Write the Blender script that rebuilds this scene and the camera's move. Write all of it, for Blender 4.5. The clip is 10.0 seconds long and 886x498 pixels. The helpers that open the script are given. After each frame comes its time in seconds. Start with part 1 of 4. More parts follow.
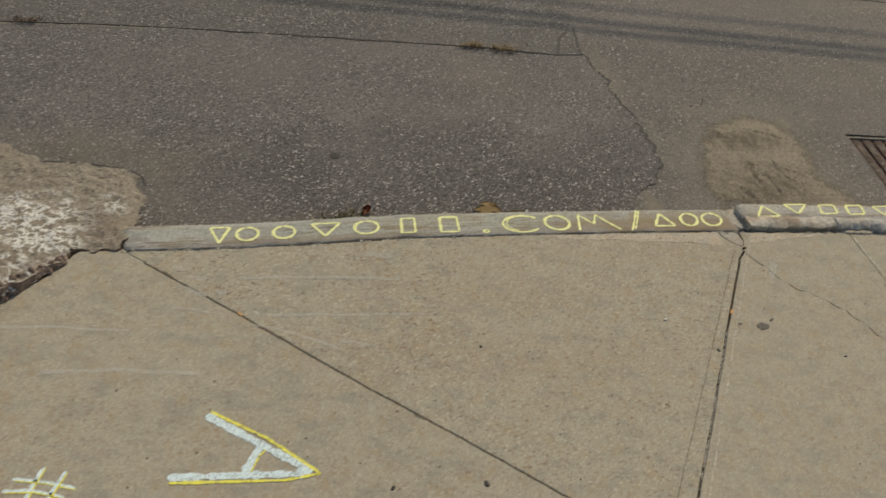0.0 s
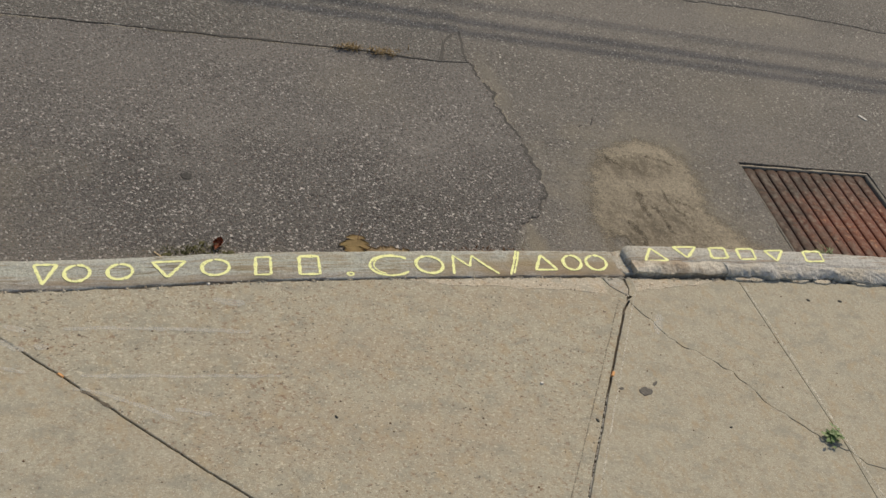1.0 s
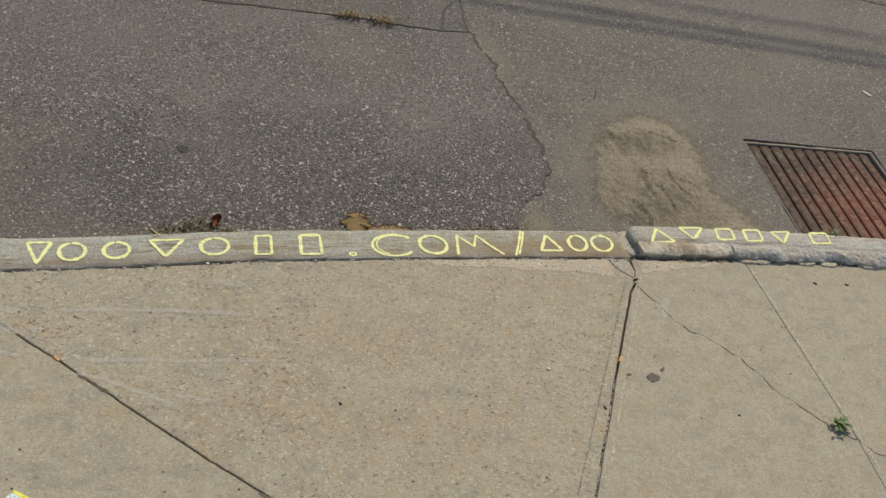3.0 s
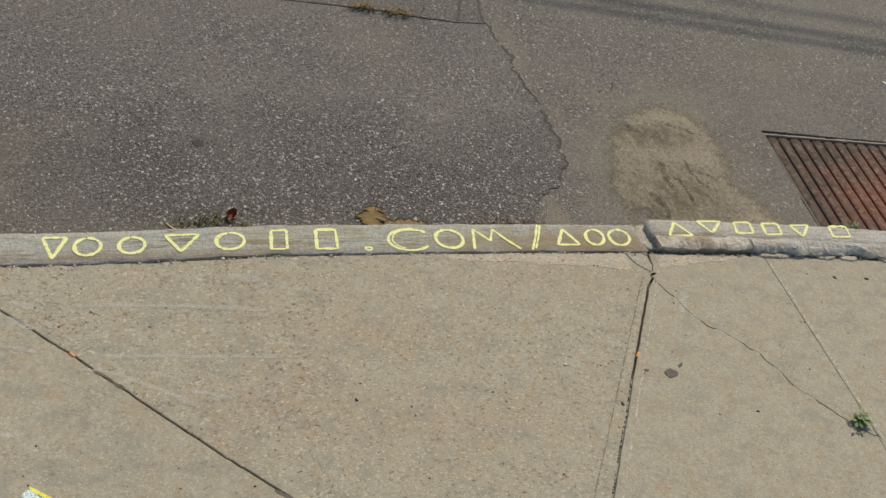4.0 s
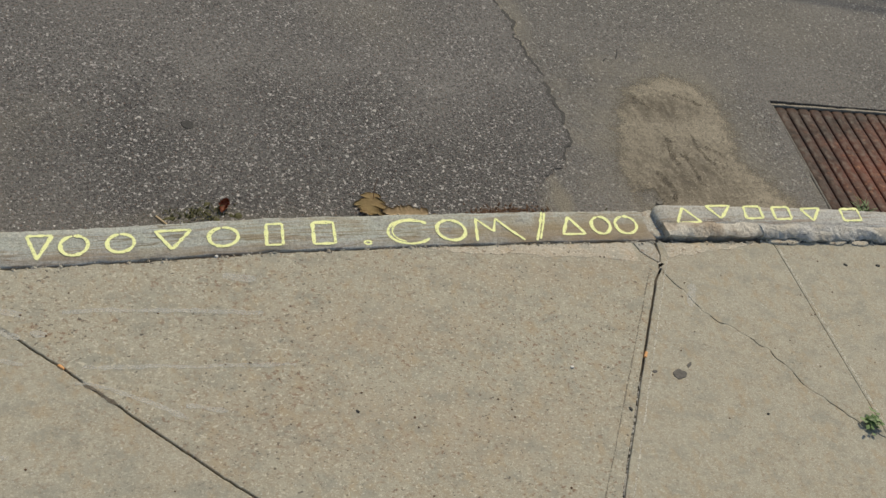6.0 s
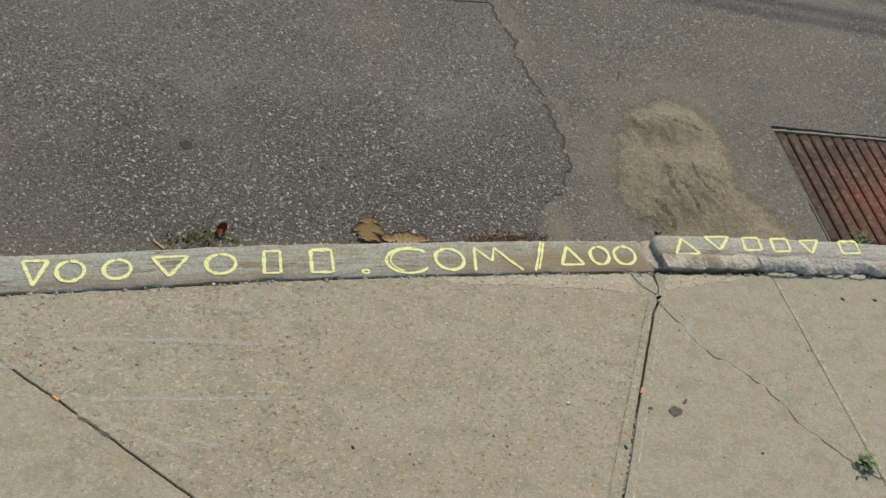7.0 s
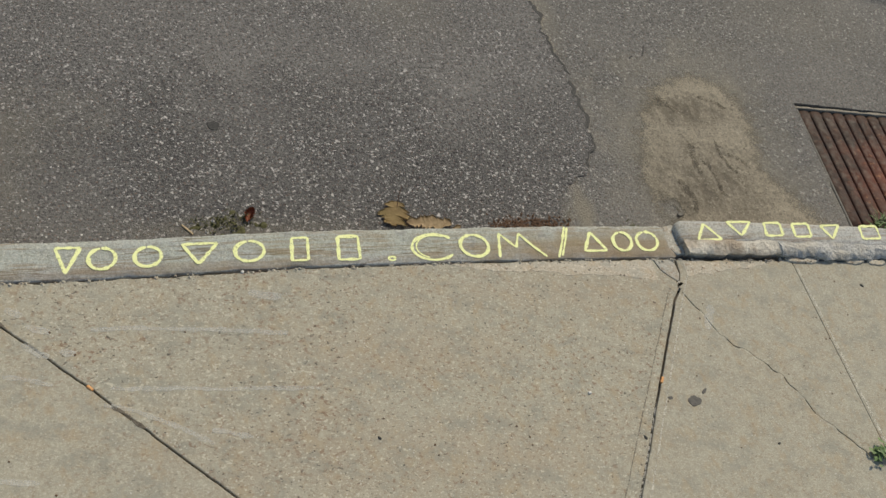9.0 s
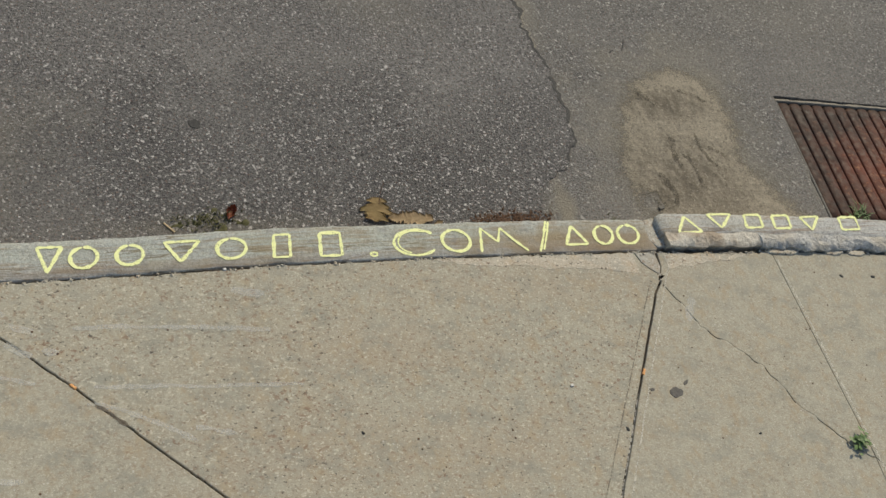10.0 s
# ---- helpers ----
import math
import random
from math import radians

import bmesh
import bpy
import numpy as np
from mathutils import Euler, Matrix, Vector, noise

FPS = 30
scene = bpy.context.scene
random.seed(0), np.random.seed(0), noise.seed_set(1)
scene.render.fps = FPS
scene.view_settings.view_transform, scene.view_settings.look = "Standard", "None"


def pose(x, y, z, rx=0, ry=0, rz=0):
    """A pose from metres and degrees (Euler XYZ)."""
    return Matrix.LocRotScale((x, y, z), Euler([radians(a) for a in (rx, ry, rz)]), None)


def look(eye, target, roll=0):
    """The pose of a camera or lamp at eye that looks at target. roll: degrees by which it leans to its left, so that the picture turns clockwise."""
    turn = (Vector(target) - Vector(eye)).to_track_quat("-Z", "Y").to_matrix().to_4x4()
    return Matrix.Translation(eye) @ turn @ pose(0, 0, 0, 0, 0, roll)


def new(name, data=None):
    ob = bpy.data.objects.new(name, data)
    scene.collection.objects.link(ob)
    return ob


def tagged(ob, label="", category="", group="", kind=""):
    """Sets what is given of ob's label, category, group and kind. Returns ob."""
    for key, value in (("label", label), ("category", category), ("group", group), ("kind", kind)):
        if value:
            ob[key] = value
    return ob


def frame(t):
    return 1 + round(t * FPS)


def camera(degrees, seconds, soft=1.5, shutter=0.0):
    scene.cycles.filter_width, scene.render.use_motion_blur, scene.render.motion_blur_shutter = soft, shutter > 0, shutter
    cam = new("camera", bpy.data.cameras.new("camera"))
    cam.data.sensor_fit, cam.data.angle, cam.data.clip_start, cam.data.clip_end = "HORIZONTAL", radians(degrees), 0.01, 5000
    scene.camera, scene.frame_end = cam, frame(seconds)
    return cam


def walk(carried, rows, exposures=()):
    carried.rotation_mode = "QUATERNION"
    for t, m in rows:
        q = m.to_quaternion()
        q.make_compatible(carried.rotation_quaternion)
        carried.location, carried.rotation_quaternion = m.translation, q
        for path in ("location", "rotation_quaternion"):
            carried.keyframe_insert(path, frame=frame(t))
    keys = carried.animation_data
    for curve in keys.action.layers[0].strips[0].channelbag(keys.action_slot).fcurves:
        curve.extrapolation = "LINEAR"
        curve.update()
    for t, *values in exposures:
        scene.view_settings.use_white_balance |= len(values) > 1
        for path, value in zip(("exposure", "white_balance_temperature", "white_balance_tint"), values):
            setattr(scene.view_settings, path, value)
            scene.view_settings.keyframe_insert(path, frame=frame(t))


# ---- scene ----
cam = camera(42.2, 10.0, shutter=0.2)
PATH = [
    (0, (0.577, 0.537, 2.35), (1.064, 2.066, 1.156), 9.3),
    (0.5, (0.752, 0.859, 2.373), (1.344, 2.349, 1.178), 13.0),
    (1, (0.761, 1.003, 2.37), (1.433, 2.431, 1.143), 15.8),
    (1.5, (0.725, 1.092, 2.371), (1.42, 2.482, 1.111), 16.9),
    (2, (0.707, 1.128, 2.368), (1.422, 2.5, 1.1), 17.5),
    (3.5, (0.723, 1.14, 2.352), (1.415, 2.509, 1.069), 17.6),
    (4, (0.722, 1.162, 2.354), (1.402, 2.525, 1.057), 17.3),
    (4.5, (0.716, 1.203, 2.355), (1.401, 2.544, 1.038), 17.4),
    (5, (0.705, 1.279, 2.362), (1.409, 2.594, 1.03), 17.7),
    (5.5, (0.716, 1.357, 2.376), (1.411, 2.644, 1.011), 18.1),
    (6.8, (0.718, 1.552, 2.493), (1.446, 2.761, 1.076), 21.9),
    (7, (0.705, 1.566, 2.499), (1.425, 2.785, 1.087), 21.7),
    (7.5, (0.684, 1.611, 2.529), (1.389, 2.797, 1.08), 23.0),
    (8, (0.666, 1.644, 2.553), (1.358, 2.791, 1.068), 23.9),
    (8.5, (0.649, 1.672, 2.588), (1.347, 2.812, 1.101), 23.6),
    (9, (0.647, 1.694, 2.621), (1.352, 2.821, 1.127), 23.6),
    (9.5, (0.657, 1.699, 2.641), (1.369, 2.822, 1.147), 23.4),
    (10, (0.656, 1.678, 2.633), (1.382, 2.795, 1.142), 23.7),
]
EXPOSURES = [(0.0, -0.14, 7500, 9), (0.5, 0.08, 7350, 10), (1.0, 0.15, 7300, 11), (2.0, 0.16, 7250, 10), (3.5, 0.16, 7150, 9), (5.5, 0.16, 7000, 8),
             (7.5, 0.17, 6900, 7), (10.0, 0.18, 6850, 7)]
walk(cam, [(t, look(eye, target, roll)) for t, eye, target, roll in PATH], EXPOSURES)

# ---- world and sun ----
SUN_DIR = Vector((0.45, 0.59, 0.67)).normalized()
world = bpy.data.worlds.new("sky")
scene.world = world
world.use_nodes = True
wn = world.node_tree.nodes
sky = wn.new("ShaderNodeTexSky")
sky.sky_type, sky.sun_disc = "NISHITA", False
sky.sun_elevation = math.asin(SUN_DIR.z)
sky.sun_rotation = math.atan2(SUN_DIR.x, SUN_DIR.y)
wn["Background"].inputs["Strength"].default_value = 0.1
world.node_tree.links.new(sky.outputs[0], wn["Background"].inputs["Color"])
lamp = bpy.data.lights.new("sun", "SUN")
lamp.energy, lamp.angle, lamp.color = 2.75, radians(0.53), (1.0, 0.92, 0.76)
sun = new("sun", lamp)
sun.matrix_world = look(SUN_DIR * 30, (0, 0, 0))


# ---- building helpers ----
def thing(name, label, category, group="", kind="", at=(0, 0, 0)):
    ob = new(name)
    ob.location = at
    return tagged(ob, label, category, group, kind)


def finish(bm, name, material, smooth=False):
    me = bpy.data.meshes.new(name)
    bmesh.ops.recalc_face_normals(bm, faces=bm.faces)
    for f in bm.faces:
        f.smooth = smooth
    bm.to_mesh(me)
    bm.free()
    me.materials.append(material)
    return me


def part(name, bm, material, parent, label="", smooth=False):
    ob = new(name, finish(bm, name, material, smooth))
    if parent:
        ob.parent = parent
        ob.matrix_parent_inverse = Matrix.Translation(parent.location).inverted()
    return tagged(ob, label)


def single(name, bm, material, label, category, group="", kind="", smooth=False):
    return tagged(new(name, finish(bm, name, material, smooth)), label, category, group, kind)


def nz(x, y, z=0.0, scale=1.0):
    return noise.noise(Vector((x * scale, y * scale, z)))


def jag(points, step, amp, seed):
    """A ragged line through the points, with a new point about every step metres."""
    out = []
    for (ax, ay), (bx, by) in zip(points, points[1:]):
        long = math.hypot(bx - ax, by - ay)
        n = max(1, round(long / step))
        for k in range(n):
            u = k / n
            x, y = ax + (bx - ax) * u, ay + (by - ay) * u
            w = amp * (nz(x, y, seed, 9) + 0.7 * nz(x, y, seed + 3, 31))
            out.append((x - (by - ay) / long * w, y + (bx - ax) / long * w))
    out.append(points[-1])
    return out


def smooth_line(points, per=6):
    """A Catmull-Rom line through the points."""
    p = [points[0]] + list(points) + [points[-1]]
    out = []
    for i in range(1, len(p) - 2):
        for k in range(per):
            u = k / per
            out.append(tuple(
                0.5 * (2 * p[i][c] + (p[i + 1][c] - p[i - 1][c]) * u
                       + (2 * p[i - 1][c] - 5 * p[i][c] + 4 * p[i + 1][c] - p[i + 2][c]) * u * u
                       + (3 * p[i][c] - p[i - 1][c] - 3 * p[i + 1][c] + p[i + 2][c]) * u ** 3) for c in (0, 1)))
    out.append(points[-1])
    return out


def area(poly):
    return 0.5 * sum(a[0] * b[1] - b[0] * a[1] for a, b in zip(poly, poly[1:] + poly[:1]))


def inset(poly, d):
    """The polygon with every corner moved inwards by d metres."""
    s = 1 if area(poly) > 0 else -1
    out = []
    for i, (x, y) in enumerate(poly):
        ax, ay = poly[i - 1]
        bx, by = poly[(i + 1) % len(poly)]
        n1 = Vector((-(y - ay), x - ax)).normalized()
        n2 = Vector((-(by - y), bx - x)).normalized()
        m = n1 + n2
        m = m / max(0.5, m.dot(n1)) if m.length > 1e-6 else n1
        out.append((x + s * d * m.x, y + s * d * m.y))
    return out


def inside(x, y, poly):
    hit = False
    for (ax, ay), (bx, by) in zip(poly, poly[1:] + poly[:1]):
        if (ay > y) != (by > y) and x < (bx - ax) * (y - ay) / (by - ay) + ax:
            hit = not hit
    return hit


def slab(poly, top, thick, gap, worn):
    """A slab with that outline, drawn in by gap, with a worn rounded top edge. top: its height at (x, y)."""
    bm = bmesh.new()
    rings = []
    for d, dz in ((gap, -thick), (gap, -worn), (gap + worn * 0.35, -worn * 0.3), (gap + worn, 0)):
        rings.append([bm.verts.new((x, y, top(x, y) + dz)) for x, y in inset(poly, d)])
    n = len(poly)
    for a, b in zip(rings, rings[1:]):
        for i in range(n):
            bm.faces.new((a[i], a[(i + 1) % n], b[(i + 1) % n], b[i]))
    face = bm.faces.new(rings[-1])
    bmesh.ops.triangulate(bm, faces=[face])
    return bm


def ribbon(points, width, height, seed=0, rough=0.15, thick=0.0012, bm=None):
    """A thin raised stroke along the points, its ends drawn in. height: of the surface at (x, y)."""
    bm = bm or bmesh.new()
    rows = []
    n = len(points)
    for i, (x, y) in enumerate(points):
        ax, ay = points[max(0, i - 1)]
        bx, by = points[min(n - 1, i + 1)]
        d = Vector((bx - ax, by - ay)).normalized()
        w = width / 2 * (1 + rough * nz(x, y, seed + 7, 60)) * (0.6 if i in (0, n - 1) else 1)
        l, r = (x - d.y * w, y + d.x * w), (x + d.y * w, y - d.x * w)
        rows.append([bm.verts.new((*l, height(*l))), bm.verts.new((*l, height(*l) + thick)),
                     bm.verts.new((*r, height(*r) + thick)), bm.verts.new((*r, height(*r)))])
    for a, b in zip(rows, rows[1:]):
        for k in range(3):
            bm.faces.new((a[k], a[k + 1], b[k + 1], b[k]))
    bm.faces.new(rows[0])
    bm.faces.new(rows[-1][::-1])
    return bm


def densify(points, step):
    out = []
    for (ax, ay), (bx, by) in zip(points, points[1:]):
        n = max(1, round(math.hypot(bx - ax, by - ay) / step))
        out += [(ax + (bx - ax) * k / n, ay + (by - ay) * k / n) for k in range(n)]
    return out + [points[-1]]


def field(poly, cell, height, floor, ragged=0.012):
    """A heap on a fine grid over the outline, closed down to the floor where it ends."""
    xs, ys = [p[0] for p in poly], [p[1] for p in poly]
    nx, ny = int((max(xs) - min(xs)) / cell) + 1, int((max(ys) - min(ys)) / cell) + 1
    bm, made, cells = bmesh.new(), {}, set()
    for i in range(nx):
        for j in range(ny):
            x, y = min(xs) + (i + 0.5) * cell, min(ys) + (j + 0.5) * cell
            if inside(x + ragged * (nz(x, y, 1, 14) + 0.6 * nz(x, y, 2, 50)), y + ragged * (nz(x, y, 5, 14) + 0.6 * nz(x, y, 6, 50)), poly):
                cells.add((i, j))

    def corner(i, j):
        if (i, j) not in made:
            x, y = min(xs) + i * cell, min(ys) + j * cell
            x, y = x + cell * 0.4 * nz(x, y, 9, 70), y + cell * 0.4 * nz(x, y, 11, 70)
            made[i, j] = bm.verts.new((x, y, height(x, y)))
        return made[i, j]

    for i, j in sorted(cells):
        bm.faces.new((corner(i, j), corner(i + 1, j), corner(i + 1, j + 1), corner(i, j + 1)))
    rim = [e for e in bm.edges if len(e.link_faces) == 1]
    for _ in range(3):
        moved = {}
        for e in rim:
            for v in e.verts:
                moved.setdefault(v, []).append(e.other_vert(v).co.copy())
        for v, around in moved.items():
            v.co = v.co * 0.5 + sum(around, Vector()) / len(around) * 0.5
    grown = bmesh.ops.extrude_edge_only(bm, edges=rim)["geom"]
    for v in grown:
        if isinstance(v, bmesh.types.BMFace):
            v.material_index = 1
        if isinstance(v, bmesh.types.BMVert):
            v.co.z = floor(v.co.x, v.co.y)
    return bm


def grit(places, size, seed, flat=0.6):
    """Many small angular stones in one mesh. places: (x, y, z)."""
    rng = random.Random(seed)
    verts, faces = [], []
    for x, y, z in places:
        r = size * rng.uniform(0.5, 1.4)
        a = rng.uniform(0, 6.3)
        b = len(verts)
        for k in range(4):
            q = r * rng.uniform(0.7, 1.25)
            verts.append((x + q * math.cos(a + k * 1.57), y + q * math.sin(a + k * 1.57), z + r * flat * rng.uniform(-0.2, 0.3)))
        verts += [(x + r * rng.uniform(-0.3, 0.3), y + r * rng.uniform(-0.3, 0.3), z + r * flat), (x, y, z - r * flat)]
        for k in range(4):
            faces += [(b + k, b + (k + 1) % 4, b + 4), (b + (k + 1) % 4, b + k, b + 5)]
    me = bpy.data.meshes.new("grit")
    me.from_pydata(verts, [], faces)
    return me


# ---- materials ----
class Mat:
    """A node material under construction: position in metres, and short calls for its nodes."""

    def __init__(self, name, rough=0.9, metal=0.0):
        self.m = bpy.data.materials.new(name)
        self.m.use_nodes = True
        self.t = self.m.node_tree
        self.b = self.t.nodes["Principled BSDF"]
        self.b.inputs["Roughness"].default_value = rough
        self.b.inputs["Metallic"].default_value = metal
        self.pos = self.t.nodes.new("ShaderNodeNewGeometry").outputs["Position"]

    def node(self, kind, **sets):
        n = self.t.nodes.new(kind)
        for k, v in sets.items():
            n.inputs[k].default_value = v
        return n

    def link(self, a, b):
        self.t.links.new(a, b)

    def stretched(self, sx, sy, sz=1.0, turn=0.0):
        n = self.t.nodes.new("ShaderNodeMapping")
        n.inputs["Scale"].default_value = (sx, sy, sz)
        n.inputs["Rotation"].default_value = (0, 0, radians(turn))
        self.link(self.pos, n.inputs["Vector"])
        return n.outputs[0]

    def noise(self, scale, detail=4.0, rough=0.6, pos=None):
        n = self.node("ShaderNodeTexNoise", Scale=scale, Detail=detail, Roughness=rough)
        self.link(pos or self.pos, n.inputs["Vector"])
        return n.outputs["Fac"]

    def cells(self, scale, out="Distance", pos=None, randomness=1.0):
        n = self.node("ShaderNodeTexVoronoi", Scale=scale, Randomness=randomness)
        n.voronoi_dimensions = "2D"
        self.link(pos or self.pos, n.inputs["Vector"])
        return n.outputs[out]

    def span(self, value, lo, hi, a=0.0, b=1.0):
        n = self.t.nodes.new("ShaderNodeMapRange")
        for k, v in zip((1, 2, 3, 4), (lo, hi, a, b)):
            n.inputs[k].default_value = v
        self.link(value, n.inputs[0])
        return n.outputs[0]

    def math(self, op, a, b=0.0):
        n = self.t.nodes.new("ShaderNodeMath")
        n.operation = op
        for k, v in ((0, a), (1, b)):
            if isinstance(v, (int, float)):
                n.inputs[k].default_value = v
            else:
                self.link(v, n.inputs[k])
        return n.outputs[0]

    def mix(self, fac, a, b, way="MIX"):
        n = self.t.nodes.new("ShaderNodeMix")
        n.data_type, n.blend_type = "RGBA", way
        for k, v in ((0, fac), (6, a), (7, b)):
            if isinstance(v, (int, float)):
                n.inputs[k].default_value = v
            elif isinstance(v, tuple):
                n.inputs[k].default_value = (*v, 1)
            else:
                self.link(v, n.inputs[k])
        return n.outputs[2]

    def bump(self, height, dist, strength=1.0):
        n = self.node("ShaderNodeBump", Distance=dist, Strength=strength)
        self.link(height, n.inputs["Height"])
        if self.b.inputs["Normal"].links:
            self.link(self.b.inputs["Normal"].links[0].from_socket, n.inputs["Normal"])
        self.link(n.outputs[0], self.b.inputs["Normal"])

    def colour(self, c):
        if isinstance(c, tuple):
            self.b.inputs["Base Color"].default_value = (*c, 1)
        else:
            self.link(c, self.b.inputs["Base Color"])
        return self

    def spot(self, x, y, rx, ry, soft=0.5):
        """1 in an oval round (x, y), falling to 0 at its ragged rim."""
        n = self.t.nodes.new("ShaderNodeMapping")
        n.inputs["Location"].default_value = (-x / rx, -y / ry, 0)
        n.inputs["Scale"].default_value = (1 / rx, 1 / ry, 0)
        self.link(self.pos, n.inputs["Vector"])
        d = self.t.nodes.new("ShaderNodeVectorMath")
        d.operation = "LENGTH"
        self.link(n.outputs[0], d.inputs[0])
        ragged = self.math("ADD", d.outputs["Value"], self.span(self.noise(9.0), 0.3, 0.7, -0.45, 0.45))
        return self.span(ragged, 1.0 - soft, 1.0 + soft, 1.0, 0.0)

    def see_through(self, keep):
        """Lets the surface below show where keep is 0."""
        out = self.t.nodes["Material Output"]
        clear, mixer = self.t.nodes.new("ShaderNodeBsdfTransparent"), self.t.nodes.new("ShaderNodeMixShader")
        self.link(keep, mixer.inputs[0])
        self.link(clear.outputs[0], mixer.inputs[1])
        self.link(self.b.outputs[0], mixer.inputs[2])
        self.link(mixer.outputs[0], out.inputs["Surface"])
        return self


def concrete(name, base, warm, pits=1.0):
    m = Mat(name, 0.92)
    shade = lambda k: tuple(v * k for v in base)
    c = m.mix(m.span(m.noise(1.3, 3), 0.35, 0.65), base, warm)
    c = m.mix(m.span(m.noise(6.0, 5, 0.65), 0.46, 0.70, 0, 0.6), c, tuple(v * k for v, k in zip(base, (0.86, 0.80, 0.74))))
    c = m.mix(m.span(m.noise(3.4, 5, 0.7, m.stretched(1, 1.6, 1, 40)), 0.50, 0.68, 0, 0.55), c, tuple(v * k for v, k in zip(base, (0.93, 0.80, 0.68))))
    c = m.mix(m.span(m.noise(9.0, 5, 0.7, m.stretched(1, 1.4, 1, -20)), 0.54, 0.70, 0, 0.5), c, tuple(v * k for v, k in zip(base, (1.16, 1.18, 1.2))))
    c = m.mix(m.span(m.noise(21.0, 6, 0.75), 0.42, 0.68, 0, 0.5), c, shade(1.14))
    c = m.mix(m.span(m.noise(118.0, 3, 0.8), 0.34, 0.49, 0.45, 0), c, shade(0.62))
    c = m.mix(m.span(m.noise(52.0, 4, 0.7, m.stretched(1, 0.75, 1, -35)), 0.40, 0.62, 0.0, 0.6), c, shade(1.13))
    c = m.mix(m.span(m.noise(62.0, 4, 0.75, m.stretched(1, 0.7, 1, 65)), 0.36, 0.47, 0.38, 0), c, tuple(v * k for v, k in zip(base, (0.74, 0.62, 0.52))))
    c = m.mix(m.span(m.noise(160.0, 3, 0.8, m.stretched(1, 1.3, 1, 30)), 0.52, 0.64, 0, 0.8), c, shade(1.5))
    c = m.mix(m.span(m.noise(80.0, 3, 0.75, m.stretched(0.7, 1, 1, 20)), 0.56, 0.64, 0, 0.4), c, shade(1.35))
    for x, y, rx, ry in ((1.62, 3.30, 0.30, 0.09), (1.35, 3.04, 0.28, 0.10), (1.9, 2.95, 0.3, 0.12), (2.3, 3.50, 0.35, 0.05)):
        c = m.mix(m.math("MULTIPLY", m.spot(x, y, rx, ry, 0.8), 0.28), c, (0.36, 0.262, 0.175))
    where = m.span(m.noise(3.0, 4, 0.6), 0.36, 0.62, 0.15, 1.0)
    c = m.mix(m.span(m.noise(13.0, 5, 0.7, m.stretched(0.8, 1.2, 1, 25)), 0.48, 0.64, 0, 0.7), c, tuple(v * k for v, k in zip(base, (0.78, 0.82, 0.86))))
    c = m.mix(m.span(m.noise(17.0, 5, 0.7, m.stretched(1.1, 0.8, 1, 70)), 0.52, 0.66, 0, 0.7), c, tuple(v * k for v, k in zip(base, (1.07, 0.92, 0.77))))
    c = m.mix(m.span(m.noise(26.0, 5, 0.75, m.stretched(1, 0.8, 1, 110)), 0.54, 0.68, 0, 0.6), c, tuple(v * k for v, k in zip(base, (1.22, 1.24, 1.24))))

    def flecks(scale, turn, sx, cut, soft=0.03):
        """Small specks of uneven shape, where fine noise passes the cut."""
        return m.span(m.noise(scale, 2.0, 0.6, m.stretched(sx, 1.0, 1.0, turn)), cut, cut + soft)

    c = m.mix(m.math("MULTIPLY", flecks(112.0, 17, 0.8, 0.615), 0.8 * min(1.0, pits + 0.1)), c, shade(1.6))
    rusty = m.math("MULTIPLY", flecks(88.0, 63, 0.75, 0.600), where)
    c = m.mix(m.math("MULTIPLY", rusty, 0.8 * min(1.0, pits + 0.1)), c, (0.235, 0.145, 0.092))
    pale = m.math("LESS_THAN", m.cells(44.0), m.span(m.noise(17.0, 2), 0.45, 0.75, 0.02, 0.13))
    c = m.mix(m.math("MULTIPLY", pale, 0.55), c, (0.66, 0.62, 0.54))
    spots = m.math("MULTIPLY", flecks(104.0, -28, 0.65, 0.645), m.span(m.noise(5.0, 4), 0.36, 0.60, 0.35, 1.0))
    c = m.mix(m.math("MULTIPLY", spots, 0.8 * pits), c, (0.10, 0.082, 0.064))
    deep = flecks(70.0, 40, 0.7, 0.70)
    c = m.mix(m.math("MULTIPLY", deep, 0.8 * pits), c, (0.07, 0.055, 0.045))
    m.colour(c)
    m.bump(m.noise(130.0, 4, 0.75), 0.0022, 0.6)
    m.bump(m.math("MULTIPLY", m.math("MAXIMUM", spots, deep), -1.0), 0.002, 0.6 * pits)
    m.bump(m.noise(14.0, 3), 0.004, 0.25)
    return m.m


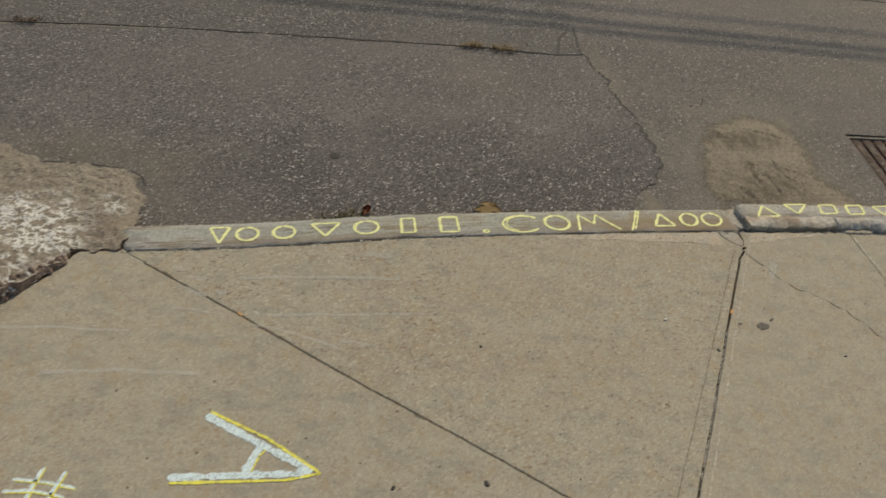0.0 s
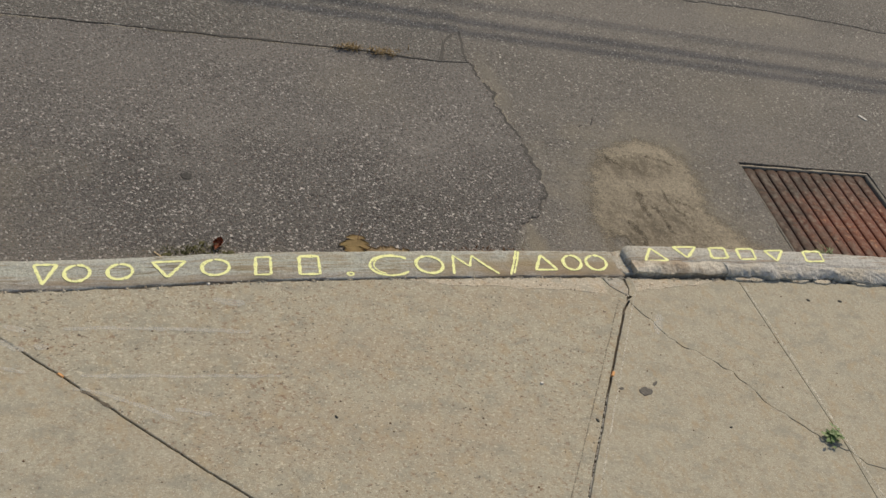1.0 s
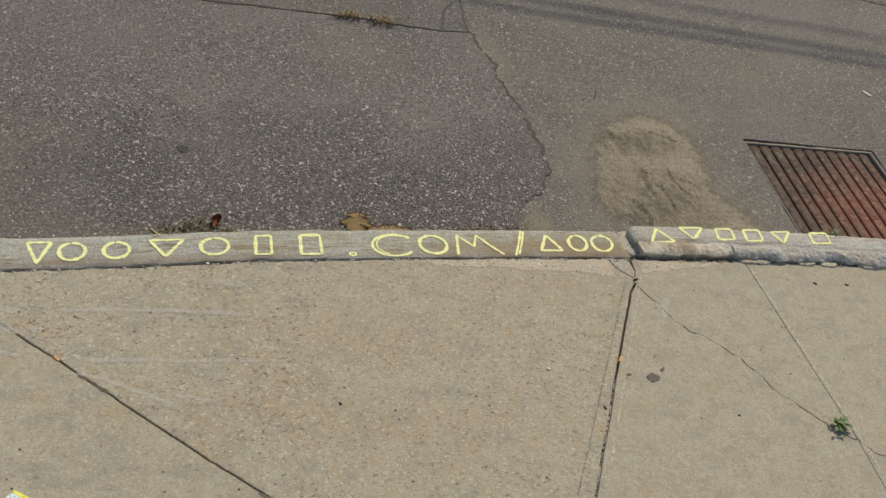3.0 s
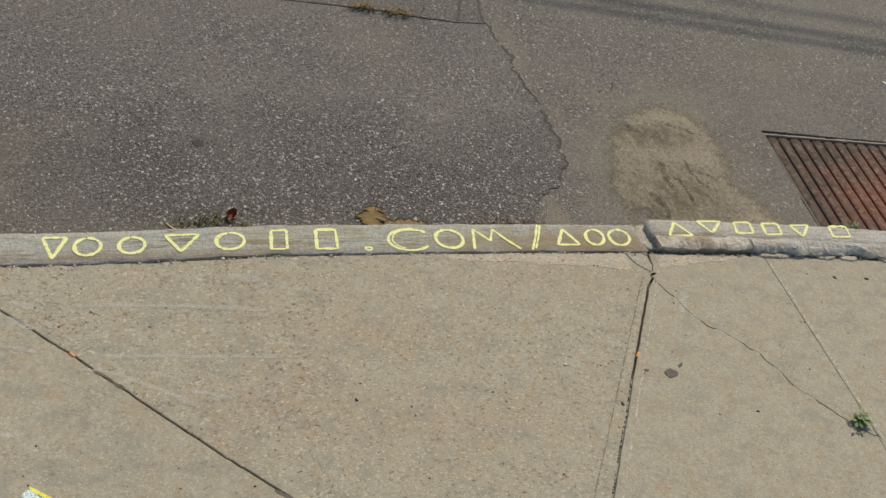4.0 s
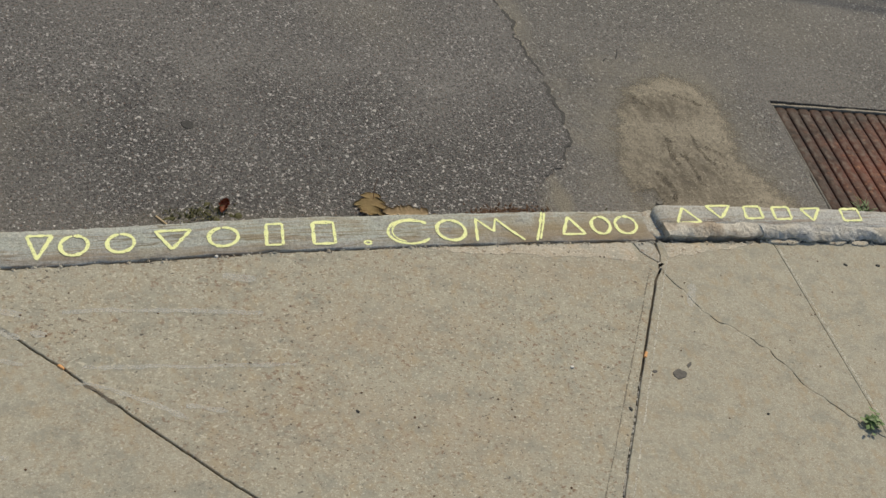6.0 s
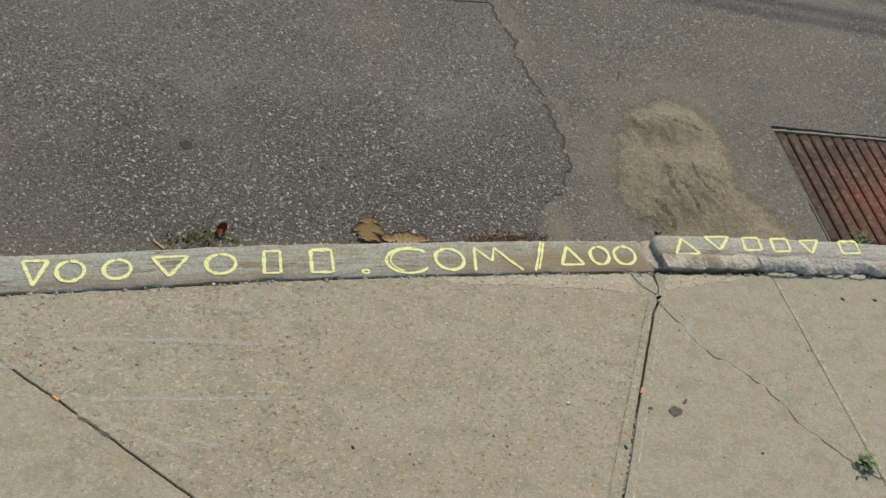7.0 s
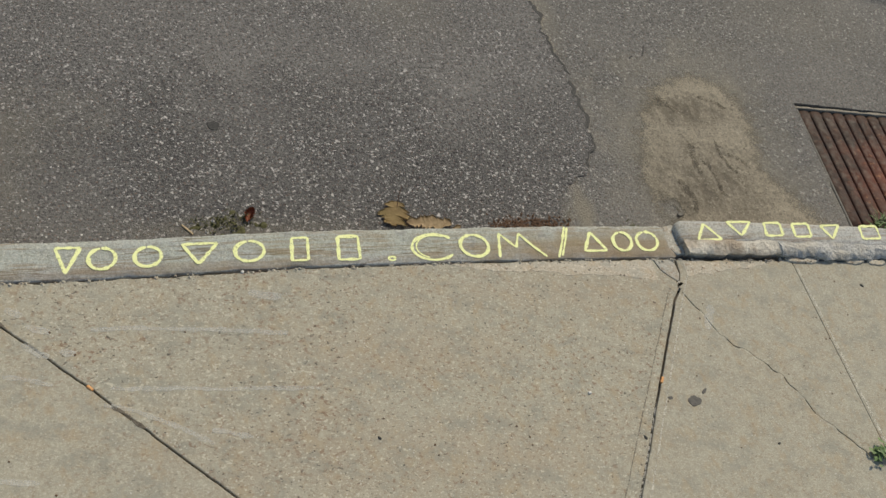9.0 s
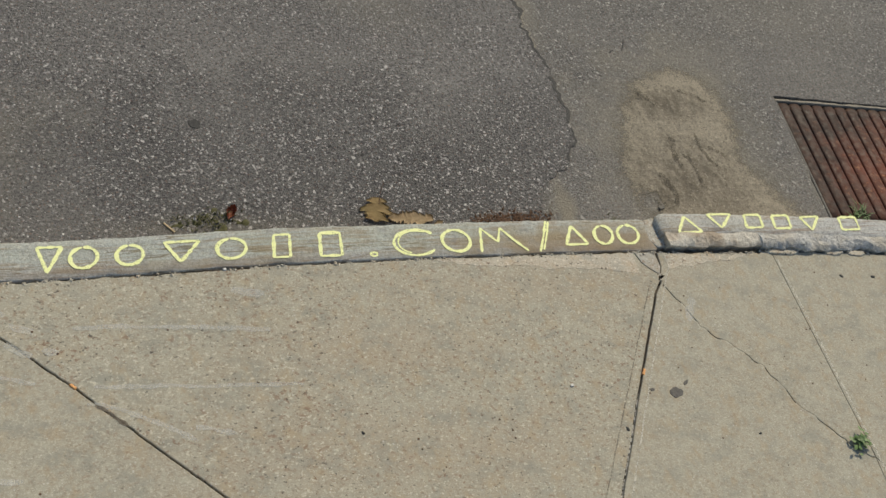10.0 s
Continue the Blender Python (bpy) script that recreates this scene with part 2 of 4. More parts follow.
def asphalt(name, base, chip, coarse, chips, contrast, dusty=False, pale_from=None):
    """Stones of many greys in dark binder, a few pale chips, smoother worn and coarser bare zones."""
    m = Mat(name, 0.88)
    shade = lambda k: tuple(v * k for v in base)
    c = m.mix(m.span(m.noise(1.1, 4), 0.35, 0.66), base, shade(1.18))
    c = m.mix(m.span(m.noise(0.8, 3, 0.5, m.stretched(0.35, 2.4)), 0.42, 0.66, 0, 0.5), c, shade(0.82))
    bare = m.span(m.noise(1.9, 4, 0.6), 0.36, 0.60, 0.3, 1.0)
    if pale_from:                      # beyond this line the surface is paler and its chips sparser
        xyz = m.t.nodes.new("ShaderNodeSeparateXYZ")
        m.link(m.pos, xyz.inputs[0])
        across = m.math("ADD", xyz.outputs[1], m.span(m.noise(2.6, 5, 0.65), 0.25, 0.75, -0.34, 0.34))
        worn = m.span(across, pale_from - 0.26, pale_from + 0.16)
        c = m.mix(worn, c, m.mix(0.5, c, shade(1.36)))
        ridge = m.math("MULTIPLY", m.span(across, pale_from - 0.02, pale_from + 0.05), m.span(across, pale_from + 0.06, pale_from + 0.16, 1.0, 0.0))
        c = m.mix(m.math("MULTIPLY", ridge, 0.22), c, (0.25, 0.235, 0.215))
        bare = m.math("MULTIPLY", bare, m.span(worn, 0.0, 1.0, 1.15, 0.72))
    wobble = m.t.nodes.new("ShaderNodeVectorMath")
    wobble.operation = "MULTIPLY_ADD"
    wobble.inputs[1].default_value = (0.016, 0.016, 0)
    jitter = m.node("ShaderNodeTexNoise", Scale=70.0, Detail=3.0)
    m.link(m.pos, jitter.inputs["Vector"])
    m.link(jitter.outputs["Color"], wobble.inputs[0])
    m.link(m.pos, wobble.inputs[2])

    def turned(sx, sy, turn):
        n = m.t.nodes.new("ShaderNodeMapping")
        n.inputs["Scale"].default_value, n.inputs["Rotation"].default_value = (sx, sy, 1), (0, 0, radians(turn))
        m.link(wobble.outputs[0], n.inputs["Vector"])
        return n.outputs[0]

    grain = m.noise(coarse * 1.2, 4, 0.8)
    c = m.mix(m.span(grain, 0.52, 0.68, 0, contrast * 0.7), c, shade(1.9))
    c = m.mix(m.span(grain, 0.37, 0.50, contrast, 0), c, shade(0.22))
    for scale, sx, sy, turn, share in ((0.8, 1.0, 0.6, 20, 0.6), (1.25, 0.6, 1.0, 55, 0.8)):
        at = turned(sx, sy, turn)
        rgb = m.t.nodes.new("ShaderNodeSeparateColor")
        m.link(m.cells(coarse * scale, "Color", at), rgb.inputs[0])
        size = m.span(rgb.outputs[1], 1.0 - chips * share, 1.0, 0.0, 0.33)
        bright = m.math("LESS_THAN", m.cells(coarse * scale, "Distance", at), size)
        tone = m.span(rgb.outputs[2], 0.0, 1.0, 0.25, 0.95)
        c = m.mix(m.math("MULTIPLY", m.math("MULTIPLY", bright, bare), tone), c, chip)
    for scale, sx, turn, cut, tone in ((1.35, 0.7, 25, 0.645, 0.75), (1.1, 0.6, -50, 0.655, 1.0)):
        fleck = m.span(m.noise(coarse * scale, 2.0, 0.6, turned(sx, 1, turn)), cut, cut + 0.03, 0.0, tone * contrast)
        c = m.mix(m.math("MULTIPLY", fleck, bare), c, chip)
    pit = m.span(m.noise(coarse * 0.8, 2.0, 0.6, turned(0.8, 1, 75)), 0.62, 0.66, 0.0, 0.85 * contrast)
    c = m.mix(m.math("MULTIPLY", pit, bare), c, shade(0.2))
    warm = m.math("LESS_THAN", m.cells(coarse * 0.5, "Distance", turned(1, 1, 40)), 0.12)
    c = m.mix(m.math("MULTIPLY", warm, 0.5), c, (0.20, 0.12, 0.085))
    sand = (0.25, 0.22, 0.165)
    if dusty:
        places = ((3.06, 4.12, 0.36, 0.46, 0.4, 0.5), (2.63, 4.93, 0.04, 0.2, 0.6, 0.35), (2.47, 3.88, 0.035, 0.12, 0.5, 0.8), (3.85, 4.95, 0.30, 0.16, 0.8, 0.25),
                  (3.30, 4.62, 0.16, 0.14, 0.7, 0.3), (4.4, 5.75, 0.25, 0.10, 0.8, 0.4), (3.585, 3.92, 0.03, 0.12, 0.5, 0.6))
    else:
        places = ((0.25, 4.26, 0.40, 0.13, 0.8, 0.42), (0.62, 4.02, 0.07, 0.16, 0.8, 0.30), (2.02, 4.88, 0.16, 0.14, 0.8, 0.25), (0.72, 3.88, 0.2, 0.14, 0.8, 0.08), (1.3, 3.82, 0.3, 0.04, 0.6, 0.3), (2.42, 3.83, 0.04, 0.10, 0.6, 0.6))
    for x, y, rx, ry, soft, k in places:
        c = m.mix(m.math("MULTIPLY", m.spot(x, y, rx, ry, soft), k), c, sand)
    m.colour(c)
    m.bump(m.math("MULTIPLY", grain, bare), 0.013 * contrast, 0.9)
    m.bump(m.noise(260.0, 3, 0.7), 0.002, 0.6)
    return m.m


def granite(name, base, dark):
    m = Mat(name, 0.8)
    c = m.mix(m.span(m.noise(5.0, 4), 0.35, 0.65), base, tuple(v * k for v, k in zip(base, (1.12, 1.15, 1.2))))
    c = m.mix(m.span(m.noise(3.0, 6, 0.7, m.stretched(0.75, 8.0, 1.0, 2)), 0.52, 0.62, 0, 0.38), c, (0.32, 0.245, 0.175))
    c = m.mix(m.span(m.noise(150.0, 3, 0.8), 0.46, 0.60, 0, 0.75), c, dark)
    c = m.mix(m.span(m.noise(110.0, 3, 0.75), 0.53, 0.63, 0, 0.8), c, (0.56, 0.54, 0.49))
    thin = m.math("ABSOLUTE", m.math("SUBTRACT", m.noise(1.6, 4, 0.6, m.stretched(0.5, 7.0, 1.0, -3)), 0.5))
    c = m.mix(m.math("MULTIPLY", m.span(thin, 0.003, 0.009, 0.8, 0.0), m.span(m.noise(4.0, 3), 0.36, 0.5)), c, (0.13, 0.085, 0.055))
    band = m.math("ABSOLUTE", m.math("SUBTRACT", m.noise(2.3, 5, 0.65, m.stretched(0.4, 9.0, 1.0, 4)), 0.52))
    c = m.mix(m.math("MULTIPLY", m.span(band, 0.004, 0.040, 0.6, 0.0), m.span(m.noise(7.0, 4), 0.40, 0.55)), c, (0.24, 0.145, 0.082))
    c = m.mix(m.math("MULTIPLY", m.spot(2.45, 3.66, 0.40, 0.06, 0.5), 0.75), c, (0.25, 0.165, 0.095))
    c = m.mix(m.math("MULTIPLY", m.spot(1.2, 3.635, 0.8, 0.016, 0.6), 0.45), c, (0.22, 0.14, 0.085))
    c = m.mix(m.math("MULTIPLY", m.spot(1.6, 3.70, 1.3, 0.06, 0.7), 0.16), c, (0.45, 0.46, 0.20))
    c = m.mix(m.math("MULTIPLY", m.span(m.noise(11.0, 4, 0.7), 0.58, 0.66), 0.5), c, (0.19, 0.185, 0.175))
    m.colour(c)
    m.bump(m.noise(190.0, 4, 0.75), 0.003, 0.8)
    m.bump(m.noise(48.0, 5, 0.7), 0.006, 0.6)
    return m.m


def grainy(name, dark, light, scale, rough=0.95, relief=0.002, second=(0.5, 0.5, 0.5), mixin=0.0):
    m = Mat(name, rough)
    c = m.mix(m.span(m.noise(scale, 5, 0.75), 0.32, 0.68), dark, light)
    c = m.mix(m.span(m.noise(scale * 0.13, 4, 0.6), 0.45, 0.62, 0, mixin), c, second)
    m.colour(c)
    m.bump(m.noise(scale * 1.4, 4, 0.7), relief, 0.7)
    return m.m


def chalk(name, tone, cover, soft=0.08, most=1.0):
    m = Mat(name, 1.0)
    m.colour(m.mix(m.span(m.noise(120.0, 3), 0.35, 0.65), tone, tuple(min(0.95, v * 1.15) for v in tone)))
    m.bump(m.noise(300.0, 3), 0.001, 0.5)
    m.see_through(m.span(m.math("ADD", m.math("MULTIPLY", m.noise(200.0, 4, 0.75), 0.7), m.math("MULTIPLY", m.noise(38.0, 4, 0.7), 0.3)), 0.62 - cover * 0.34, 0.62 + soft - cover * 0.34, 0.0, most))
    return m.m


def road_sand():
    """Clean pale sand at the rim, dirtier and coarser within."""
    m = Mat("road_sand", 1.0)
    c = m.mix(m.span(m.noise(150.0, 5, 0.78), 0.34, 0.66), (0.225, 0.192, 0.142), (0.385, 0.332, 0.250))
    dirt = m.math("MAXIMUM", m.spot(2.99, 4.00, 0.24, 0.17, 0.6), m.spot(3.06, 4.37, 0.15, 0.07, 0.6))
    c = m.mix(m.math("MULTIPLY", dirt, m.span(m.noise(16.0, 6, 0.75, m.stretched(1.6, 0.7, 1, 35)), 0.38, 0.56, 0.15, 0.9)), c, (0.125, 0.103, 0.074))
    c = m.mix(m.span(m.noise(75.0, 4, 0.8), 0.36, 0.45, 0.7, 0.0), c, (0.09, 0.075, 0.055))
    c = m.mix(m.span(m.noise(36.0, 5, 0.75, m.stretched(1.3, 0.7, 1, 30)), 0.54, 0.66, 0.0, 0.6), c, (0.14, 0.118, 0.088))
    c = m.mix(m.span(m.noise(95.0, 3, 0.7), 0.60, 0.66, 0.0, 0.6), c, (0.50, 0.44, 0.34))
    m.colour(c)
    m.bump(m.noise(130.0, 4, 0.75), 0.005, 0.8)
    m.bump(m.noise(30.0, 4, 0.7), 0.006, 0.6)
    depth = m.t.nodes.new("ShaderNodeAttribute")
    depth.attribute_name = "depth"
    grain = m.math("ADD", m.math("MULTIPLY", m.noise(170.0, 4, 0.8), 0.6), m.math("MULTIPLY", m.noise(22.0, 4, 0.7), 0.4))
    m.see_through(m.span(m.math("ADD", m.math("MULTIPLY", depth.outputs["Fac"], 0.5), grain), 0.63, 0.80))
    return m.m


SIDEWALK = concrete("sidewalk_concrete", (0.362, 0.331, 0.257), (0.354, 0.314, 0.238))
SIDEWALK_SMOOTH = concrete("smooth_concrete", (0.362, 0.331, 0.258), (0.354, 0.316, 0.242), 0.45)
MORTAR = concrete("curb_mortar", (0.455, 0.408, 0.325), (0.43, 0.362, 0.28), 1.3)
GREY_MORTAR = concrete("grey_mortar", (0.39, 0.365, 0.31), (0.37, 0.34, 0.285))
PATCH_ASPHALT = asphalt("coarse_asphalt", (0.129, 0.119, 0.110), (0.68, 0.63, 0.58), 92.0, 0.31, 0.92, pale_from=4.47)
FAR_ASPHALT = asphalt("far_asphalt", (0.130, 0.121, 0.110), (0.56, 0.53, 0.48), 88.0, 0.40, 0.85)
OLD_ASPHALT = asphalt("old_asphalt", (0.158, 0.145, 0.130), (0.56, 0.53, 0.47), 92.0, 0.34, 0.74, True)
GRANITE = granite("granite", (0.385, 0.392, 0.370), (0.23, 0.224, 0.205))
GRANITE_RIGHT = granite("weathered_granite", (0.47, 0.455, 0.42), (0.23, 0.22, 0.20))
CHIPPED = grainy("broken_granite", (0.46, 0.41, 0.335), (0.80, 0.73, 0.61), 70.0, 0.9, 0.010, (0.36, 0.26, 0.17), 0.75)
SAND = road_sand()
SOIL = grainy("joint_dirt", (0.035, 0.028, 0.022), (0.15, 0.12, 0.09), 70.0)
CRUMBLED = grainy("crumbled_concrete", (0.10, 0.06, 0.045), (0.34, 0.25, 0.19), 45.0, 0.95, 0.006)
# tar of the spots, also the painted dark of cracks and seam shadow
TAR_AND_SHADE = grainy("tar", (0.022, 0.021, 0.02), (0.06, 0.055, 0.05), 150.0, 0.8)
GUM = grainy("old_gum", (0.075, 0.068, 0.06), (0.14, 0.125, 0.11), 90.0, 0.8)
STONE_GREY = grainy("grey_stone", (0.14, 0.135, 0.13), (0.27, 0.26, 0.25), 90.0)
BROKEN_GREY = grainy("broken_grey_granite", (0.27, 0.26, 0.24), (0.68, 0.65, 0.60), 70.0, 0.9, 0.012, (0.48, 0.42, 0.33), 0.7)
GRAVEL = grainy("brown_grey_stone", (0.12, 0.108, 0.09), (0.22, 0.20, 0.17), 90.0)
RIM_SAND = grainy("rim_sand", (0.21, 0.18, 0.138), (0.40, 0.35, 0.275), 90.0, 0.95, 0.004)
STONE_PALE = grainy("pale_stone", (0.5, 0.47, 0.42), (0.75, 0.72, 0.66), 90.0, 0.7)
YELLOW = chalk("yellow_chalk", (0.90, 0.91, 0.42), 0.84, 0.12)
YELLOW_LINE = chalk("yellow_chalk_line", (0.88, 0.80, 0.14), 0.68)
WHITE_CHALK = chalk("pale_blue_chalk", (0.70, 0.85, 0.90), 0.72, 0.12)
SCUFF = chalk("scuff", (0.66, 0.64, 0.575), 0.82, 0.26, 0.52)
DUST = chalk("road_dust", (0.29, 0.258, 0.205), 0.50)
FURROW = chalk("furrow_shade_dirt", (0.10, 0.083, 0.060), 0.40)
SPALL = chalk("spalled_edge", (0.15, 0.125, 0.095), 0.62)
# thin dark line along a tooled margin
LINE = chalk("fine_dark_line", (0.20, 0.17, 0.13), 0.46)
ARRIS = chalk("worn_edge", (0.56, 0.52, 0.43), 0.50)
SCUFF_RUST = chalk("rust_scuff", (0.30, 0.18, 0.11), 0.22)
LEAF_TAN = grainy("tan_leaf", (0.30, 0.20, 0.085), (0.54, 0.38, 0.17), 40.0, 0.75, 0.001, (0.27, 0.21, 0.07), 0.5)
LEAF_PALE = grainy("pale_leaf", (0.40, 0.28, 0.15), (0.62, 0.47, 0.28), 50.0, 0.75, 0.001)
LEAF_RED = grainy("red_leaf", (0.22, 0.045, 0.015), (0.42, 0.13, 0.05), 60.0, 0.6, 0.001)
ORANGE = grainy("orange_scrap", (0.6, 0.25, 0.08), (0.8, 0.42, 0.16), 80.0, 0.7, 0.001)
MOSS = grainy("moss", (0.045, 0.05, 0.018), (0.13, 0.115, 0.045), 130.0)
GREEN = grainy("weed_green", (0.06, 0.12, 0.028), (0.15, 0.23, 0.065), 60.0, 0.6, 0.001)
STRAW = grainy("dry_grass", (0.16, 0.10, 0.04), (0.34, 0.24, 0.11), 60.0, 0.9, 0.001)
LITTER = grainy("leaf_litter", (0.05, 0.025, 0.014), (0.16, 0.085, 0.045), 110.0)
RUBBER = grainy("cable_sheath", (0.02, 0.02, 0.02), (0.03, 0.03, 0.03), 40.0, 0.6)
EARTH = grainy("earth", (0.10, 0.09, 0.075), (0.16, 0.145, 0.12), 3.0)


def rusty_iron():
    m = Mat("rusty_iron", 0.6, 0.0)
    m.b.inputs["Specular IOR Level"].default_value = 0.25
    c = m.mix(m.span(m.noise(22.0, 5, 0.7), 0.35, 0.65), (0.026, 0.012, 0.008), (0.060, 0.023, 0.013))
    c = m.mix(m.span(m.noise(5.0, 4), 0.5, 0.7), c, (0.040, 0.024, 0.016))
    red = m.spot(4.05, 3.98, 0.26, 0.22, 0.6)
    c = m.mix(m.math("MULTIPLY", red, 0.65), c, (0.18, 0.040, 0.016))
    # orange rust flecks and painted glints, mostly in the red corner
    c = m.mix(m.math("MULTIPLY", m.span(m.noise(45.0, 4, 0.7), 0.56, 0.66, 0.0, 0.8), m.math("ADD", m.math("MULTIPLY", red, 0.8), 0.15)), c, (0.36, 0.15, 0.07))
    m.colour(c)
    m.link(m.span(m.noise(60.0, 4), 0.3, 0.7, 0.5, 0.85), m.b.inputs["Roughness"])
    m.bump(m.noise(120.0, 4, 0.7), 0.002, 0.6)
    return m.m


def painted_concrete():
    m = Mat("flaking_white_paint", 0.9)
    c = m.mix(m.span(m.noise(40.0, 5, 0.75), 0.35, 0.65), (0.21, 0.182, 0.138), (0.35, 0.305, 0.238))
    c = m.mix(m.span(m.noise(4.0, 4), 0.45, 0.65, 0, 0.7), c, (0.27, 0.22, 0.165))
    pebble = m.math("LESS_THAN", m.cells(48.0), m.span(m.noise(12.0, 3), 0.4, 0.7, 0.05, 0.34))
    c = m.mix(m.math("MULTIPLY", pebble, 0.55), c, (0.40, 0.36, 0.30))
    c = m.mix(m.span(m.noise(70.0, 3, 0.8), 0.36, 0.47, 0.8, 0.0), c, (0.09, 0.07, 0.052))
    where = m.math("MAXIMUM", m.math("MAXIMUM", m.spot(0.20, 3.74, 0.19, 0.23, 0.35), m.spot(0.43, 3.90, 0.06, 0.07, 0.4)), m.spot(-0.4, 3.3, 0.5, 0.5, 0.3))
    swirl = m.math("ABSOLUTE", m.math("SUBTRACT", m.noise(25.0, 4, 0.65), 0.5))
    flakes = m.math("MULTIPLY", m.span(swirl, 0.042, 0.056, 1.0, 0.0), m.span(m.noise(13.0, 3), 0.40, 0.48))
    paint = m.math("MULTIPLY", where, flakes)
    c = m.mix(m.math("MULTIPLY", paint, 0.92), c, (0.74, 0.73, 0.69))
    c = m.mix(m.math("MULTIPLY", m.spot(0.40, 3.76, 0.07, 0.12, 0.6), 0.6), c, (0.17, 0.125, 0.085))
    m.colour(c)
    m.bump(paint, 0.003, 0.8)
    m.bump(m.noise(70.0, 5, 0.75), 0.007, 0.8)
    return m.m


RUST = rusty_iron()
PAINTED = painted_concrete()


# ---- levels and lines of the plan ----
def road_z(x, y):
    return -0.08 + 0.01 * (y - 4.0) - 0.008 * (x - 1.5)


def curb_y(x):
    """The middle of the curb."""
    u = (x - 2.1) / 1.3
    return 3.685 - (0.05 if u > 0 else 0.003) * u * u


def walk_z(x):
    """The sidewalk dips towards the end of the curb."""
    u = min(1.0, max(0.0, (1.6 - x) / 0.9))
    return -0.027 * u * u * (3 - 2 * u)


def dipped(bm):
    """Lets a flat sheet follow the dip of the sidewalk."""
    for k in range(12):
        bmesh.ops.bisect_plane(bm, geom=bm.verts[:] + bm.edges[:] + bm.faces[:], plane_co=(0.55 + 0.1 * k, 0, 0), plane_no=(1, 0, 0))
    for v in bm.verts:
        v.co.z += walk_z(v.co.x)
    return bm


def over_walk(z):
    return lambda x, y: walk_z(x) + z


def flat(z):
    return lambda x, y: z


GAP_X = 2.705                     # where the two curb stones meet
JOINT_TOP, JOINT_FOOT = (2.672, 3.545), (1.905, 2.19)
DIAG_TOP = (0.472, 3.62)
TOOLED_X = 3.125
GRATE_AT, GRATE_TURN, GRATE_W, GRATE_L = (3.619, 4.408), -4.5, 0.615, 0.62

# ---- the ground to the horizon ----
bm = bmesh.new()
bmesh.ops.create_grid(bm, x_segments=8, y_segments=8, size=900)
bmesh.ops.translate(bm, verts=bm.verts, vec=(0, 0, -0.34))
single("ground", bm, EARTH, "dull grey-brown ground reaching to the horizon", "ground", kind="structure")

# ---- road ----
gm = pose(GRATE_AT[0], GRATE_AT[1], 0, 0, 0, GRATE_TURN)
hole = [gm @ Vector(p) for p in ((-0.016, 0.022, 0), (GRATE_W + 0.02, 0.022, 0), (GRATE_W + 0.02, -GRATE_L - 0.02, 0), (-0.02, -GRATE_L - 0.02, 0))]
hole = [(p.x, p.y) for p in hole]
rim = []
for a, b in zip(hole, hole[1:] + hole[:1]):
    rim += jag([a, b], 0.03, 0.006, 4)[:-1]
X0, X1, Y0, Y1 = -14.0, 18.0, -9.0, 14.0
bm = bmesh.new()
top = [bm.verts.new((x, y, road_z(x, y))) for x, y in rim]
low = [bm.verts.new((x, y, -0.6)) for x, y in rim]
n = len(rim)
for i in range(n):
    bm.faces.new((top[i], top[(i + 1) % n], low[(i + 1) % n], low[i]))
bm.faces.new(low)
outer = [bm.verts.new((x, y, road_z(x, y))) for x, y in ((X0, Y1), (X1, Y1), (X1, Y0), (X0, Y0))]
k = n // 4
cuts = [0, len(jag([hole[0], hole[1]], 0.03, 0.006, 4)) - 1]
cuts.append(cuts[1] + len(jag([hole[1], hole[2]], 0.03, 0.006, 4)) - 1)
cuts.append(cuts[2] + len(jag([hole[2], hole[3]], 0.03, 0.006, 4)) - 1)
cuts.append(n)
for q in range(4):
    edge = [top[i % n] for i in range(cuts[q], cuts[q + 1] + 1)]
    bm.faces.new([outer[q], outer[(q + 1) % 4]] + edge[::-1])
skirt = [bm.verts.new((v.co.x, v.co.y, -0.36)) for v in outer]
for q in range(4):
    bm.faces.new((outer[q], outer[(q + 1) % 4], skirt[(q + 1) % 4], skirt[q]))
bmesh.ops.triangulate(bm, faces=[f for f in bm.faces if len(f.verts) > 4])
road = single("road", bm, OLD_ASPHALT, "worn brownish grey asphalt road with dusty patches", "road", kind="structure")

CRACK = [(2.67, 9.0), (2.66, 5.75), (2.60, 5.40), (2.565, 5.10), (2.583, 4.93), (2.597, 4.73), (2.619, 4.48),
         (2.63, 4.30), (2.607, 4.18), (2.562, 4.10), (2.455, 3.98), (2.412, 3.84), (2.40, 3.74)]
SEAM = [(-9.0, 5.33), (-0.04, 5.268), (0.64, 5.258), (1.06, 5.226), (2.05, 5.15), (2.425, 5.092), (2.565, 5.10)]
crack_line = jag(CRACK[3:], 0.012, 0.030, 2)
seam_line = jag(SEAM, 0.03, 0.006, 6)
near = [(x, curb_y(x) + 0.055) for x in (2.38, 2.0, 1.6, 1.2, 0.8, 0.5)] + [(0.45, 3.6), (-9.0, 3.6)]
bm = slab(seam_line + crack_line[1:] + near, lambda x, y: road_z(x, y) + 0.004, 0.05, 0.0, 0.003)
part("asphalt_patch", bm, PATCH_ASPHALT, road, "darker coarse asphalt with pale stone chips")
up_line = jag(CRACK[:4], 0.04, 0.014, 3)
bm = slab(seam_line[:-1] + up_line[::-1] + [(-9.0, 9.0)], lambda x, y: road_z(x, y) + 0.0065, 0.05, 0.0, 0.003)
part("asphalt_patch", bm, FAR_ASPHALT, road, "coarse asphalt strip with a raised broken edge")
